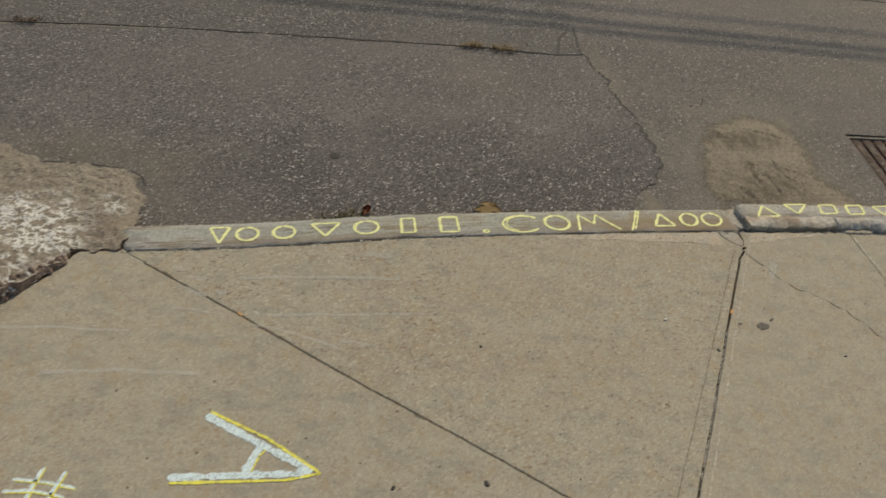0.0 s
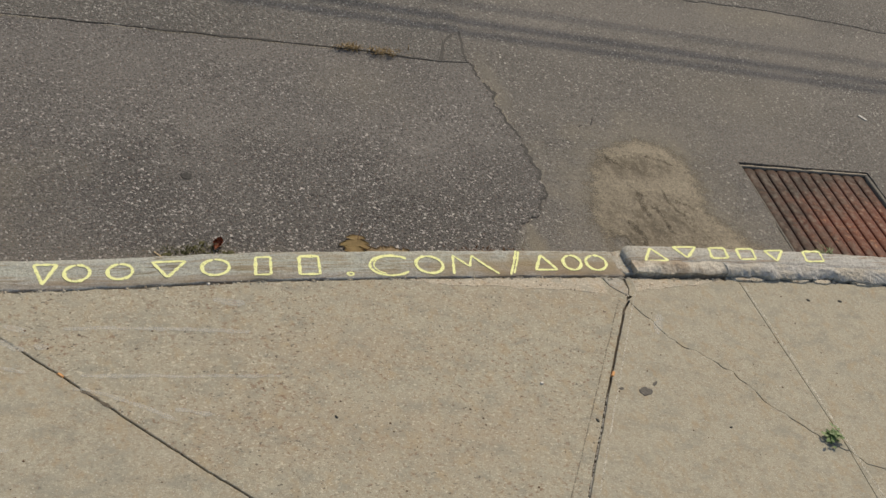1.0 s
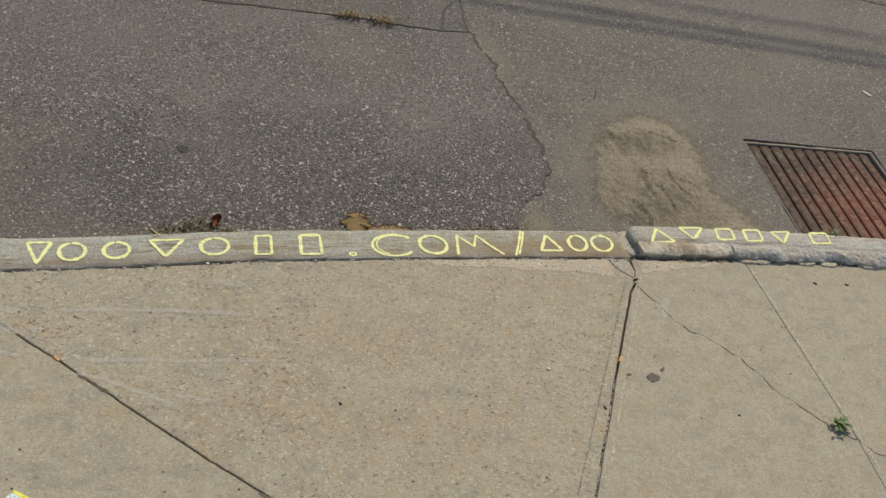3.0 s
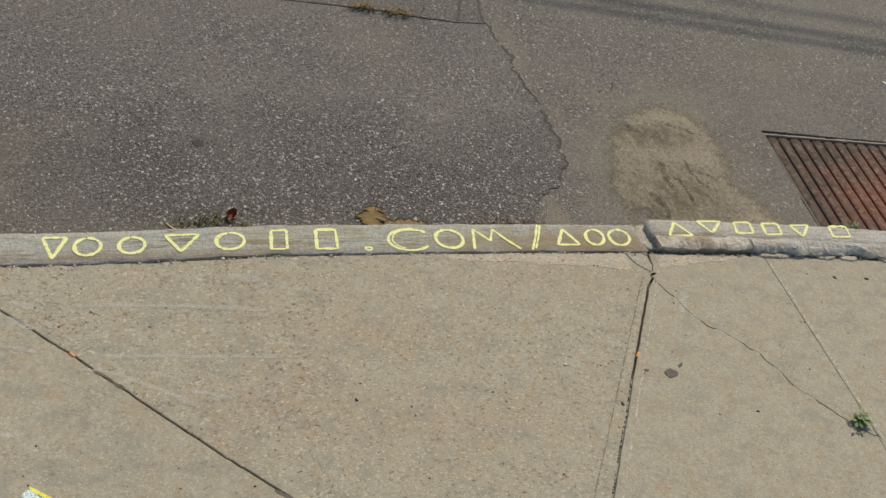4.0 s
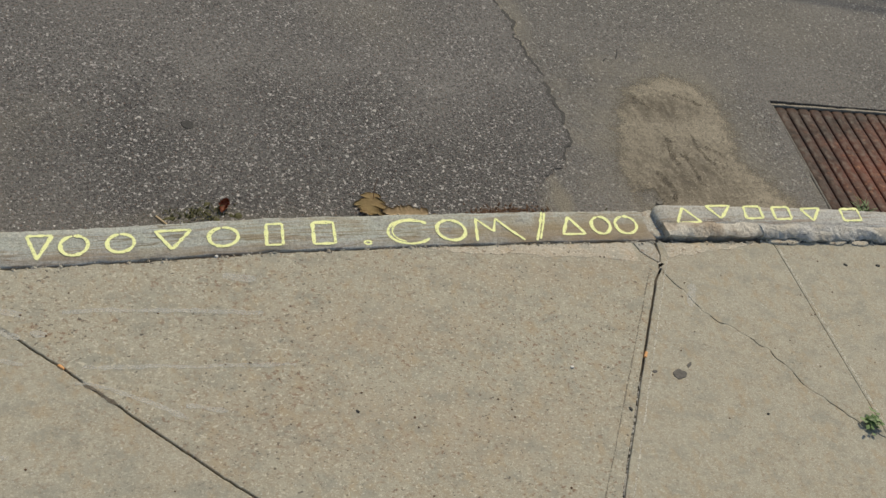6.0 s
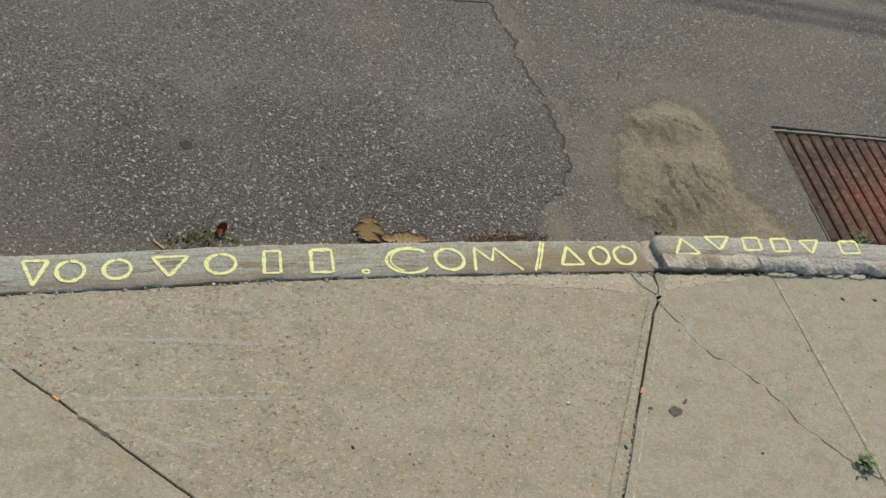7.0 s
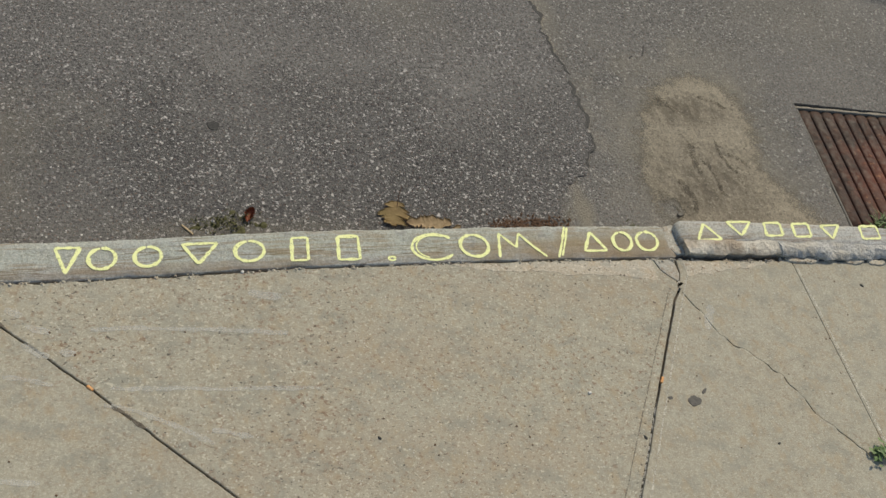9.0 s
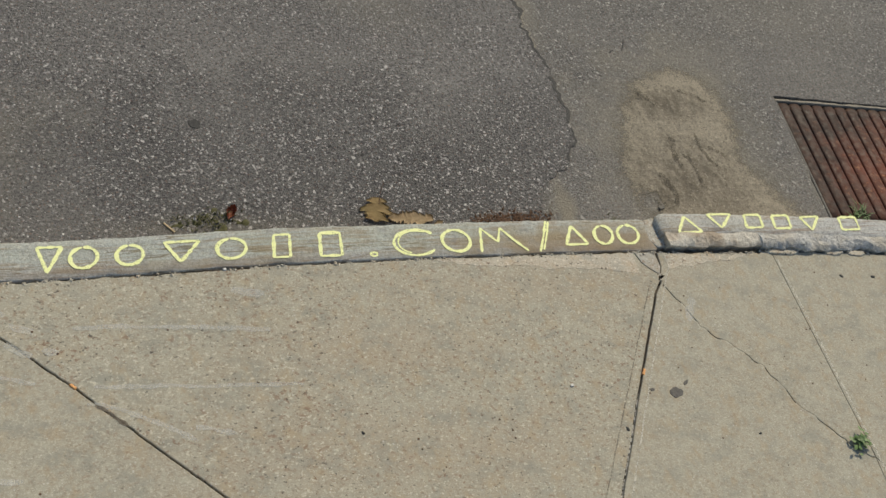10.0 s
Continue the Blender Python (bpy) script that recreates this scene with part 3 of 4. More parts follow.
far_edge = jag([(2.9, 6.12), (3.6, 5.90), (4.42, 5.83), (4.86, 5.75), (5.20, 5.66), (8.0, 5.2)], 0.04, 0.016, 8)
bm = slab(far_edge + [(16.0, 5.0), (16.0, 13.0), (2.9, 13.0)], lambda x, y: road_z(x, y) + 0.0035, 0.05, 0.0, 0.003)
part("asphalt_patch", bm, FAR_ASPHALT, road, "dark asphalt strip with a ragged edge")

# cracks of the road as strips of painted shade, and the seam's sandy fringe
for pts, w in (([(2.43, 5.09), (2.455, 5.17), (2.49, 5.26), (2.545, 5.33)], 0.015), ([(2.59, 5.36), (2.575, 5.27), (2.56, 5.19), (2.553, 5.10)], 0.011)):
    part("road_crack_shade", ribbon(jag(pts, 0.015, 0.006, 5), w, lambda x, y: road_z(x, y) + 0.0067, 3, 0.6, 0.0006), TAR_AND_SHADE, road)
for lo, hi, w in ((0, 12, 0.011), (13, 25, 0.016), (26, 48, 0.010), (50, 71, 0.013), (72, 88, 0.008)):
    part("road_crack_shade", ribbon(crack_line[lo:hi], w, lambda x, y: road_z(x, y) + 0.0042, 3, 0.9, 0.0006), TAR_AND_SHADE, road)
# shadow under the seam's lip, painted as broken dark strips
for a, b, w in ((-0.5, 0.04, 0.006), (0.10, 0.60, 0.007), (0.70, 1.05, 0.005), (1.12, 1.75, 0.011), (1.80, 2.40, 0.008)):
    pts = [p for p in seam_line if a < p[0] < b]
    part("road_crack_shade", ribbon(pts, w, lambda x, y: road_z(x, y) + 0.0067, 3, 0.9, 0.0006), TAR_AND_SHADE, road)
for a, b, w in ((-0.3, 0.85, 0.014), (1.0, 2.0, 0.008)):
    pts = [(x, y - 0.010) for x, y in seam_line if a < x < b]
    part("sandy_fringe", ribbon(pts, w, lambda x, y: road_z(x, y) + 0.0042, 8, 0.9, 0.0005), DUST, road)
part("sandy_fringe", ribbon([(x + 0.012, y) for x, y in crack_line[:38]], 0.010, lambda x, y: road_z(x, y) + 0.0005, 8, 1.0, 0.0008), DUST, road)
for pts, w in (([(0.19, 4.205), (0.30, 4.190), (0.40, 4.175), (0.475, 4.160)], 0.007), ([(0.50, 4.145), (0.540, 4.09), (0.552, 4.04)], 0.006)):
    part("road_crack_shade", ribbon(jag(pts, 0.012, 0.010, 15), w, lambda x, y: road_z(x, y) + 0.0042, 3, 1.0, 0.0006), TAR_AND_SHADE, road)
for pts in ([(2.99, 4.66), (3.02, 4.72)], [(2.93, 4.64), (2.95, 4.66)]):
    part("road_crack_shade", ribbon(jag(pts, 0.01, 0.006, 5), 0.006, road_z, 3, 0.6), TAR_AND_SHADE, road)

# ---- sidewalk: slabs with open joints over dirt ----
walkway = thing("sidewalk", "tan concrete sidewalk slabs with dirt-filled open joints", "sidewalk", kind="structure")
bm = slab([(-1.8, -5.0), (8.9, -5.0), (8.9, 1.6), (6.0, 3.0), (4.4, 3.48), (2.7, 3.62), (0.6, 3.64), (0.0, 3.2), (-1.2, 2.1), (-1.6, 1.6), (-1.8, -5.0)], flat(-0.014), 0.3, 0.0, 0.001)
dipped(bm)
part("joint_dirt", bm, SOIL, walkway, "dark damp dirt in the joints")


def back(x):
    return curb_y(x) - (0.070 if x < 2.69 else 0.073 if x < 3.08 else 0.066) + 0.004 * nz(x, 0, 2, 6) + 0.005 * nz(x, 0, 4, 23) + 0.003 * nz(x, 0, 6, 60)


def back_line(a, b):
    k = max(2, int(abs(b - a) / 0.010))
    return [(a + (b - a) * i / k, back(a + (b - a) * i / k)) for i in range(k + 1)]


diag = jag([DIAG_TOP, (0.828, 3.274), (1.155, 2.931), (1.647, 2.439), JOINT_FOOT], 0.02, 0.003, 12)
joint = jag([JOINT_TOP, JOINT_FOOT], 0.03, 0.003, 14)
tail = [JOINT_FOOT, (1.9, -5.0)]
fissure = jag([(2.652, 3.488), (2.660, 3.449), (2.685, 3.400), (2.704, 3.338), (2.716, 3.302), (2.769, 3.251), (2.831, 3.206), (2.884, 3.141), (2.904, 3.090), (2.928, 3.018),
               (2.987, 2.935), (3.056, 2.860), (TOOLED_X, 2.80)], 0.012, 0.012, 16)
cut = [p for p in joint if p[1] < 3.488]
head = [p for p in joint if p[1] >= 3.488]
left_edge = jag([(0.34, 3.62), (0.25, 3.505), (0.12, 3.375), (-0.6, 2.80), (-1.1, 2.35), (-1.55, 1.74), (-1.75, 0.8), (-1.8, -5.0)], 0.03, 0.006, 18)
tri_top = back_line(0.475, 2.60)
wedge_line = jag([(2.592, back(2.6)), (2.603, 3.563), (2.664, 3.508)], 0.012, 0.006, 20)
slabs = (
    (diag + tail[1:] + left_edge[::-1], SIDEWALK_SMOOTH, 0.003, 0.003),
    (tri_top + wedge_line[1:] + [(x - 0.004, y + 0.002) for x, y in cut[1:-1]] + diag[::-1][1:], SIDEWALK, 0.0018, 0.0025),
    ([(2.596, back(2.6))] + back_line(2.62, 2.672)[1:] + head + wedge_line[::-1][:-1], GREY_MORTAR, 0.001, 0.003),
    (head + fissure + [(TOOLED_X, 3.0), (TOOLED_X, back(TOOLED_X))] + back_line(TOOLED_X, 2.68)[1:], SIDEWALK_SMOOTH, 0.0011, 0.0026),
    (fissure[::-1] + cut[1:] + tail[1:] + [(3.1, -5.0), (3.09, 2.3), (TOOLED_X, 2.80)], SIDEWALK_SMOOTH, 0.0011, 0.0026),
)
for poly, mat, gap, worn in slabs:
    clean = [p for i, p in enumerate(poly) if math.dist(p, poly[i - 1]) > 0.002]
    part("concrete_slab", dipped(slab(clean, flat(0), 0.11, gap, worn)), mat, walkway)
split = jag([(TOOLED_X, 2.80), (3.154, 2.742), (3.217, 2.712), (3.6, 2.62), (7.2, 2.2)], 0.02, 0.007, 22)
east = [(TOOLED_X, 2.80), (TOOLED_X, back(TOOLED_X))] + back_line(TOOLED_X, 7.2)[1:]
part("concrete_slab", slab(east + split[::-1][:-1], flat(0), 0.11, 0.001, 0.0018), SIDEWALK_SMOOTH, walkway)
part("concrete_slab", slab(split + [(9.0, 2.0), (9.0, -5.0), (3.1, -5.0), (3.09, 2.3)], flat(0), 0.11, 0.001, 0.0018), SIDEWALK_SMOOTH, walkway)

# mortar smeared along the curb, tool marks, scuffs
strip = jag([(1.90, back(1.90) - 0.010), (1.99, 3.592), (2.10, 3.580), (2.29, 3.562), (2.46, 3.543), (2.585, 3.528)], 0.010, 0.012, 24)
poly = strip + [(2.588, back(2.58) - 0.006)] + [(x, y - 0.006) for x, y in back_line(2.57, 1.91)]
part("mortar_strip", slab(poly, flat(0.0006), 0.003, 0.0, 0.0005), MORTAR, walkway, "rough reddish mortar along the curb")
strip = jag([(2.70, 3.53), (2.78, 3.545), (2.95, 3.565), (3.04, 3.572)], 0.012, 0.012, 25)
poly = strip + [(x, y - 0.006) for x, y in back_line(3.05, 2.70)]
part("mortar_strip", slab(poly, flat(0.0006), 0.003, 0.0, 0.0005), MORTAR, walkway)
on_walk = over_walk(0.0003)
for pts, w, mat in (([(2.600, 3.474), (2.40, 3.14), (2.201, 2.807), (1.95, 2.39)], 0.004, LINE), ([(2.705, 3.55), (2.67, 3.495), (2.2, 2.66), (1.99, 2.29)], 0.005, ARRIS),
                    ([(3.136, 3.565), (3.137, 2.6)], 0.009, ARRIS)):
    part("tool_mark", ribbon(jag(pts, 0.03, 0.002, 26), w, on_walk, 4, 0.5, 0.0004), mat, walkway)
part("joint_filling", ribbon(densify([(TOOLED_X, 3.57), (TOOLED_X, 2.83)], 0.03), 0.013, flat(-0.0032), 4, 0.3, 0.0012), SIDEWALK_SMOOTH, walkway)
for lo, hi, w, down in ((1, 6, 0.0080, 0.0040),):
    part("joint_filling", ribbon(diag[lo:hi], w, over_walk(-down), 4, 0.6, 0.0018), SIDEWALK_SMOOTH, walkway)
for lo, hi in ((0, 2), (8, 11), (14, 19), (22, 30), (33, 36), (40, 44), (47, 54)):
    part("joint_filling", ribbon(fissure[lo:hi], 0.005, flat(-0.0026), 4, 0.6, 0.0018), SIDEWALK_SMOOTH, walkway)
for pts, w in (([(0.88, 3.215), (0.915, 3.182), (0.955, 3.143)], 0.009), ([(1.29, 2.79), (1.33, 2.755)], 0.008), ([(0.60, 3.50), (0.63, 3.47)], 0.010)):
    part("spall", ribbon(jag(pts, 0.008, 0.01, 29), w, on_walk, 9, 1.0, 0.0005), SPALL, walkway)
for pts, w in (([(0.84, 3.452), (0.95, 3.449), (1.07, 3.437), (1.20, 3.420), (1.36, 3.398)], 0.014), ([(0.88, 3.266), (0.97, 3.257), (1.10, 3.246), (1.28, 3.228), (1.42, 3.215)], 0.012),
               ([(0.86, 3.222), (0.93, 3.200), (0.99, 3.170), (1.06, 3.125), (1.12, 3.080)], 0.013), ([(0.67, 3.418), (0.70, 3.398), (0.735, 3.375)], 0.022),
               ([(0.76, 3.395), (0.80, 3.380)], 0.026), ([(0.62, 3.322), (0.68, 3.308), (0.74, 3.290)], 0.014), ([(0.63, 3.530), (0.67, 3.505)], 0.026), ([(0.68, 3.475), (0.74, 3.45)], 0.02),
               ([(1.27, 3.545), (1.31, 3.530), (1.36, 3.522)], 0.024), ([(1.12, 3.12), (1.22, 3.09)], 0.016), ([(0.25, 3.06), (0.5, 3.05), (0.7, 3.02)], 0.016),
               ([(0.10, 3.26), (0.30, 3.25), (0.50, 3.22)], 0.012), ([(2.735, 3.42), (2.71, 3.37), (2.685, 3.33)], 0.022)):
    part("scuff_mark", ribbon(jag(pts, 0.02, 0.006, 27), w, on_walk, 5, 0.9, 0.0004), SCUFF, walkway)
for pts, w in (([(1.393, 3.0), (1.40, 2.89), (1.428, 2.80), (1.445, 2.64)], 0.010), ([(1.165, 3.01), (1.20, 2.97), (1.235, 2.92)], 0.010)):
    part("rust_mark", ribbon(jag(pts, 0.015, 0.012, 28), w, on_walk, 6, 1.0, 0.0004), SCUFF_RUST, walkway)


# ---- curb stones ----
def curb_stone(x0, x1, top, front, rear, profile, rough, material, label, seed):
    """A granite curb stone along the curb line, with worn rounded ends. profile: across the stone, from the road to the sidewalk."""
    bm = bmesh.new()
    count = int((x1 - x0) / 0.010)
    rows = []
    for i in range(count + 1):
        x = x0 + (x1 - x0) * i / count
        end = min(x - x0, x1 - x, 0.04) / 0.04
        narrow = 0.75 + 0.25 * math.sqrt(max(0.0, 1 - (1 - end) ** 2))
        drop = -0.009 * (1 - end) ** 3
        row = []
        for s, dz in profile:
            y = curb_y(x) + s * (front if s > 0 else rear) * narrow
            z = top + dz + drop + walk_z(x) + 0.0003 * nz(x, y, seed, 25)
            if dz < -0.0005 and dz > -0.1:
                y += rough * 0.5 * (nz(x, dz * 9, seed, 13) + 0.6 * nz(x, dz * 9, seed, 47))
                z += rough * 0.6 * min(0.0, nz(x, s, seed, 11) + 0.6 * nz(x, s, seed, 37))
            row.append(bm.verts.new((x, y, z)))
        rows.append(row)
    for a, b in zip(rows, rows[1:]):
        for k in range(len(a) - 1):
            bm.faces.new((a[k], b[k], b[k + 1], a[k + 1]))
    bm.faces.new(rows[0])
    bm.faces.new(rows[-1][::-1])
    return single("curb_stone", bm, material, label, "curb", "curb stones", smooth=True)


ROAD_SIDE = ((1.0, -0.30), (1.0, -0.015), (0.985, -0.006), (0.95, -0.0012), (0.90, 0.0), (0.6, 0.0), (0.2, 0.0), (-0.2, 0.0))
curb_stone(0.475, GAP_X - 0.010, 0.003, 0.068, 0.066, ROAD_SIDE + ((-0.6, 0.0), (-0.93, 0.0), (-0.975, -0.001), (-1.0, -0.004), (-1.0, -0.012), (-1.0, -0.30)), 0.007,
           GRANITE, "grey granite curb stone with brown stains and yellow chalk", 3)
right_stone = curb_stone(GAP_X + 0.010, 5.2, 0.024, 0.078, 0.056, ROAD_SIDE + ((-0.26, -0.003), (-0.36, -0.013), (-0.40, -0.015), (-0.40, -0.30)), 0.004,
                         GRANITE_RIGHT, "grey granite curb stone with a chipped broken back edge", 13)

curb_stone(5.22, 7.4, 0.022, 0.074, 0.066, ROAD_SIDE + ((-0.6, 0.0), (-0.93, 0.0), (-0.975, -0.001), (-1.0, -0.004), (-1.0, -0.012), (-1.0, -0.30)), 0.006,
           GRANITE_RIGHT, "grey granite curb stone along the road", 23)


def broken_edge(x0, x1, seed, step, depth, rugged):
    """The rough ledge along the back of a stone, where its edge has spalled off. step: how far it lies below the top."""
    bm = bmesh.new()
    rows = []
    count = int((x1 - x0) / 0.005)
    for i in range(count + 1):
        x = x0 + (x1 - x0) * i / count
        n1, n2, n3 = nz(x, 0, seed, 5), nz(x, 1, seed, 17), nz(x, 2, seed, 50)
        inner = 0.006 + 0.010 * nz(x, 5, seed, 5) + 0.008 * nz(x, 6, seed, 15) + 0.004 * nz(x, 7, seed, 50)
        reach = depth + 0.012 * n1 + 0.012 * n2 + 0.006 * n3
        row = []
        for u in (0.0, 0.04, 0.12, 0.22, 0.32, 0.42, 0.52, 0.62, 0.72, 0.82, 0.90, 0.96, 1.0):
            y = curb_y(x) - inner - (reach - inner) * u
            fall = step * u ** 4
            rough = rugged * (0.008 * nz(x, y, seed, 9) + 0.007 * nz(x, y, seed + 2, 22) + 0.003 * nz(x, y, seed + 4, 70)) * min(1.0, 0.05 + u / 0.5)
            row.append(bm.verts.new((x + 0.5 * rough, y, max(0.002, 0.0254 - fall + rough * 0.6))))
        for back_in, z in ((0.006, -0.006), (0.012, -0.05)):
            row.append(bm.verts.new((x, curb_y(x) - reach + back_in, z)))
        rows.append(row)
    for a, b in zip(rows, rows[1:]):
        for k in range(len(a) - 1):
            bm.faces.new((a[k], b[k], b[k + 1], a[k + 1]))
    bm.faces.new(rows[0]), bm.faces.new(rows[-1][::-1])
    return bm


part("broken_edge", broken_edge(GAP_X + 0.02, 3.09, 5, 0.010, 0.057, 1.3), CHIPPED, right_stone, "pale worn granite edge, hollow underneath")
part("broken_edge", broken_edge(3.085, 5.15, 9, 0.015, 0.063, 2.0), BROKEN_GREY, right_stone, "rough grey broken granite edge")
bm = slab([(2.66, 3.66), (2.69, 3.625), (2.73, 3.625), (2.75, 3.69), (2.72, 3.75), (2.68, 3.74)], flat(0.002), 0.1, 0.0, 0.006)
single("curb_joint_filling", bm, GREY_MORTAR, "crumbled grey mortar between two curb stones", "mortar")



def mortar_lump(x0, x1, seed):
    """A pale lump of old mortar pressed against the back of the curb."""
    count = 16
    ring = []
    for k in range(count):
        a = 2 * math.pi * k / count
        r = 1 + 0.5 * nz(math.cos(a), math.sin(a), seed, 1.8)
        x = (x0 + x1) / 2 + (x1 - x0) / 2 * r * math.cos(a)
        ring.append((x, curb_y(x) - 0.066 + 0.013 * r * math.sin(a)))
    lump = slab(ring, lambda x, y: 0.006 + 0.003 * nz(x, y, seed, 40), 0.03, 0.0, 0.004)
    tagged(new("mortar_lump", finish(lump, "mortar_lump", MORTAR)), "pale lump of old mortar against the curb", "mortar", "mortar lumps")


for x0, x1, seed in ((3.10, 3.24, 3), (3.34, 3.42, 5), (3.44, 3.51, 7), (3.60, 3.72, 9)):
    mortar_lump(x0, x1, seed)

# ---- old painted concrete where the curb ends ----
blob = [(0.472, 3.62), (0.512, 3.80), (0.552, 3.98), (0.485, 4.165), (0.19, 4.205), (0.05, 4.33), (-0.45, 4.10), (-1.05, 3.60), (-1.6, 2.8), (-1.95, 1.9),
        (-1.55, 1.75), (-1.1, 2.36), (-0.6, 2.81), (0.12, 3.385), (0.25, 3.515), (0.345, 3.622)]


def blob_z(x, y):
    up = min(1.0, max(0.0, (4.15 - y + 0.3 * min(0, x - 0.3)) / 0.5))
    high = -0.02 + 0.085 * min(1.0, max(0.0, (0.36 - x) / 0.5))
    z = road_z(x, y) + 0.009 + (high - road_z(x, y) - 0.009) * up ** 1.3
    z += 0.006 * nz(x, y, 2, 9) + 0.006 * nz(x, y, 4, 28) + 0.003 * nz(x, y, 6, 75)
    off = 1.0
    for (ax, ay), (bx, by) in zip(blob[1:8], blob[2:9]):
        u = max(0.0, min(1.0, ((x - ax) * (bx - ax) + (y - ay) * (by - ay)) / ((bx - ax) ** 2 + (by - ay) ** 2)))
        off = min(off, math.dist((x, y), (ax + (bx - ax) * u, ay + (by - ay) * u)))
    thin = max(0.0, min(1.0, off / 0.07))
    rim_z = road_z(x, y) + 0.0045 + 0.003 * nz(x, y, 6, 40)
    return rim_z + (z - rim_z) * thin


painted = single("painted_curb", field(blob, 0.009, blob_z, lambda x, y: -0.15, 0.028), PAINTED,
       "crumbling tan concrete curb with flaking white paint", "curb")
painted.data.materials.append(CRUMBLED)
side = jag([(-1.95, 1.9), (-2.15, 0.8), (-2.2, -5.0)], 0.1, 0.01, 44) + [(-1.82, -5.0)] + jag([(-1.77, 0.8), (-1.57, 1.74)], 0.1, 0.01, 45)
single("painted_curb", slab(side, flat(0.06), 0.3, 0.0, 0.02), PAINTED, "weathered tan concrete curb with old white paint", "curb")

# ---- drain grate ----
drain = thing("drain_grate", "rusty red-brown iron drain grate set into the road", "grate")
GZ = road_z(3.9, 4.1) - 0.004


def box(bm, x0, x1, y0, y1, z0, z1, m, bevel=0.003):
    made = bmesh.ops.create_cube(bm, size=1)["verts"]
    for v in made:
        v.co = m @ Vector(((x0 + x1) / 2 + v.co.x * (x1 - x0), (y0 + y1) / 2 + v.co.y * (y1 - y0), (z0 + z1) / 2 + v.co.z * (z1 - z0)))
    bmesh.ops.bevel(bm, geom=list({e for v in made for e in v.link_edges}), offset=bevel, segments=1, affect="EDGES")


for x0, x1, y0, y1 in ((-0.014, -0.002, -GRATE_L, 0), (GRATE_W - 0.006, GRATE_W + 0.012, -GRATE_L, 0), (-0.012, GRATE_W + 0.012, 0.0, 0.014), (-0.012, GRATE_W + 0.012, -GRATE_L - 0.014, -GRATE_L)):
    bm = bmesh.new()
    box(bm, x0, x1, y0, y1, GZ - 0.08, GZ + 0.004, gm)
    if y1 > 0.01:
        for v in bm.verts:
            v.co.z -= 0.004
    part("frame_bar", bm, GRAVEL, drain, "dusty grey edge of the frame")
edge = [gm @ Vector((-0.012 + (GRATE_W + 0.024) * k / 40, 0.002 + 0.003 * nz(k * 0.31, 2, 4), 0)) for k in range(41)]
crust = [(p.x, p.y) for p in edge] + [(p.x, p.y + 0.011 + 0.007 * nz(k * 0.27, 5, 6) + 0.004 * nz(k * 0.9, 5, 6)) for k, p in reversed(list(enumerate(edge)))]
part("rim_crust", slab(crust, lambda x, y: GZ + 0.0035 + 0.002 * nz(x, y, 3, 60), 0.02, 0.0, 0.002), RIM_SAND, drain, "pale sandy crust along the rim")
bars = 11
pitch = (GRATE_W - 0.012) / bars
for i in range(bars):
    cx = pitch * (i + 0.5)
    bm = bmesh.new()
    rows = []
    for j in range(13):
        y = -GRATE_L + 0.002 + (GRATE_L - 0.004) * j / 12
        row = []
        for k in range(9):
            a = math.pi * k / 8
            w = pitch * 0.468
            p = gm @ Vector((cx - w * math.cos(a), y, 0))
            row.append(bm.verts.new((p.x, p.y, GZ - 0.012 + 0.009 * max(0.0, math.sin(a)) ** 0.6 + 0.0006 * nz(p.x, p.y, i, 40))))
        for sx in (w, -w):
            p = gm @ Vector((cx + sx * 0.8, y, 0))
            row.append(bm.verts.new((p.x, p.y, GZ - 0.06)))
        rows.append(row)
    for a, b in zip(rows, rows[1:]):
        for k in range(len(a)):
            bm.faces.new((a[k], a[(k + 1) % len(a)], b[(k + 1) % len(a)], b[k]))
    bm.faces.new(rows[0])
    bm.faces.new(rows[-1][::-1])
    part("bar", bm, RUST, drain, smooth=True)
bm = bmesh.new()
box(bm, 0.0, GRATE_W, -0.03, -0.002, GZ - 0.05, GZ - 0.009, gm)
part("end_bar", bm, RUST, drain)

# ---- sand on the road ----
heap = smooth_line([(2.775, 4.12), (2.82, 4.24), (2.89, 4.38), (2.98, 4.49), (3.10, 4.555), (3.20, 4.56), (3.29, 4.52), (3.335, 4.44), (3.345, 4.34), (3.335, 4.22), (3.30, 4.11),
                    (3.32, 4.04), (3.37, 3.95), (3.43, 3.84), (3.46, 3.745), (3.1, 3.775), (2.84, 3.775), (2.79, 3.84), (2.76, 3.92), (2.75, 4.02), (2.775, 4.12)], 4)[:-1]


def heap_z(x, y):
    d = min(math.dist((x, y), p) for p in heap) * (1 if inside(x, y, heap) else -1)
    ridge = 0.5 + 0.5 * math.sin(26 * (x * 0.85 + y * 0.55) + 4 * nz(x, y, 1, 5))
    thin = max(0.0, min(1.0, (d + 0.01) / 0.10))
    return road_z(x, y) + 0.0008 + 0.004 * max(0.0, min(1, d / 0.16)) + (0.0022 * ridge * max(0.0, nz(x, y, 7, 4) + 0.35) + 0.003 * nz(x, y, 3, 18) + 0.003 * nz(x, y, 8, 70)) * thin


sand = single("sand_drift", field(inset(heap, -0.075), 0.008, heap_z, lambda x, y: road_z(x, y) - 0.002, 0.015), SAND, "thin drift of tan sand washed against the curb", "sand", kind="stuff", smooth=True)
layer = sand.data.attributes.new("depth", "FLOAT", "POINT")      # how deep the sand lies, from 0 at its last grains
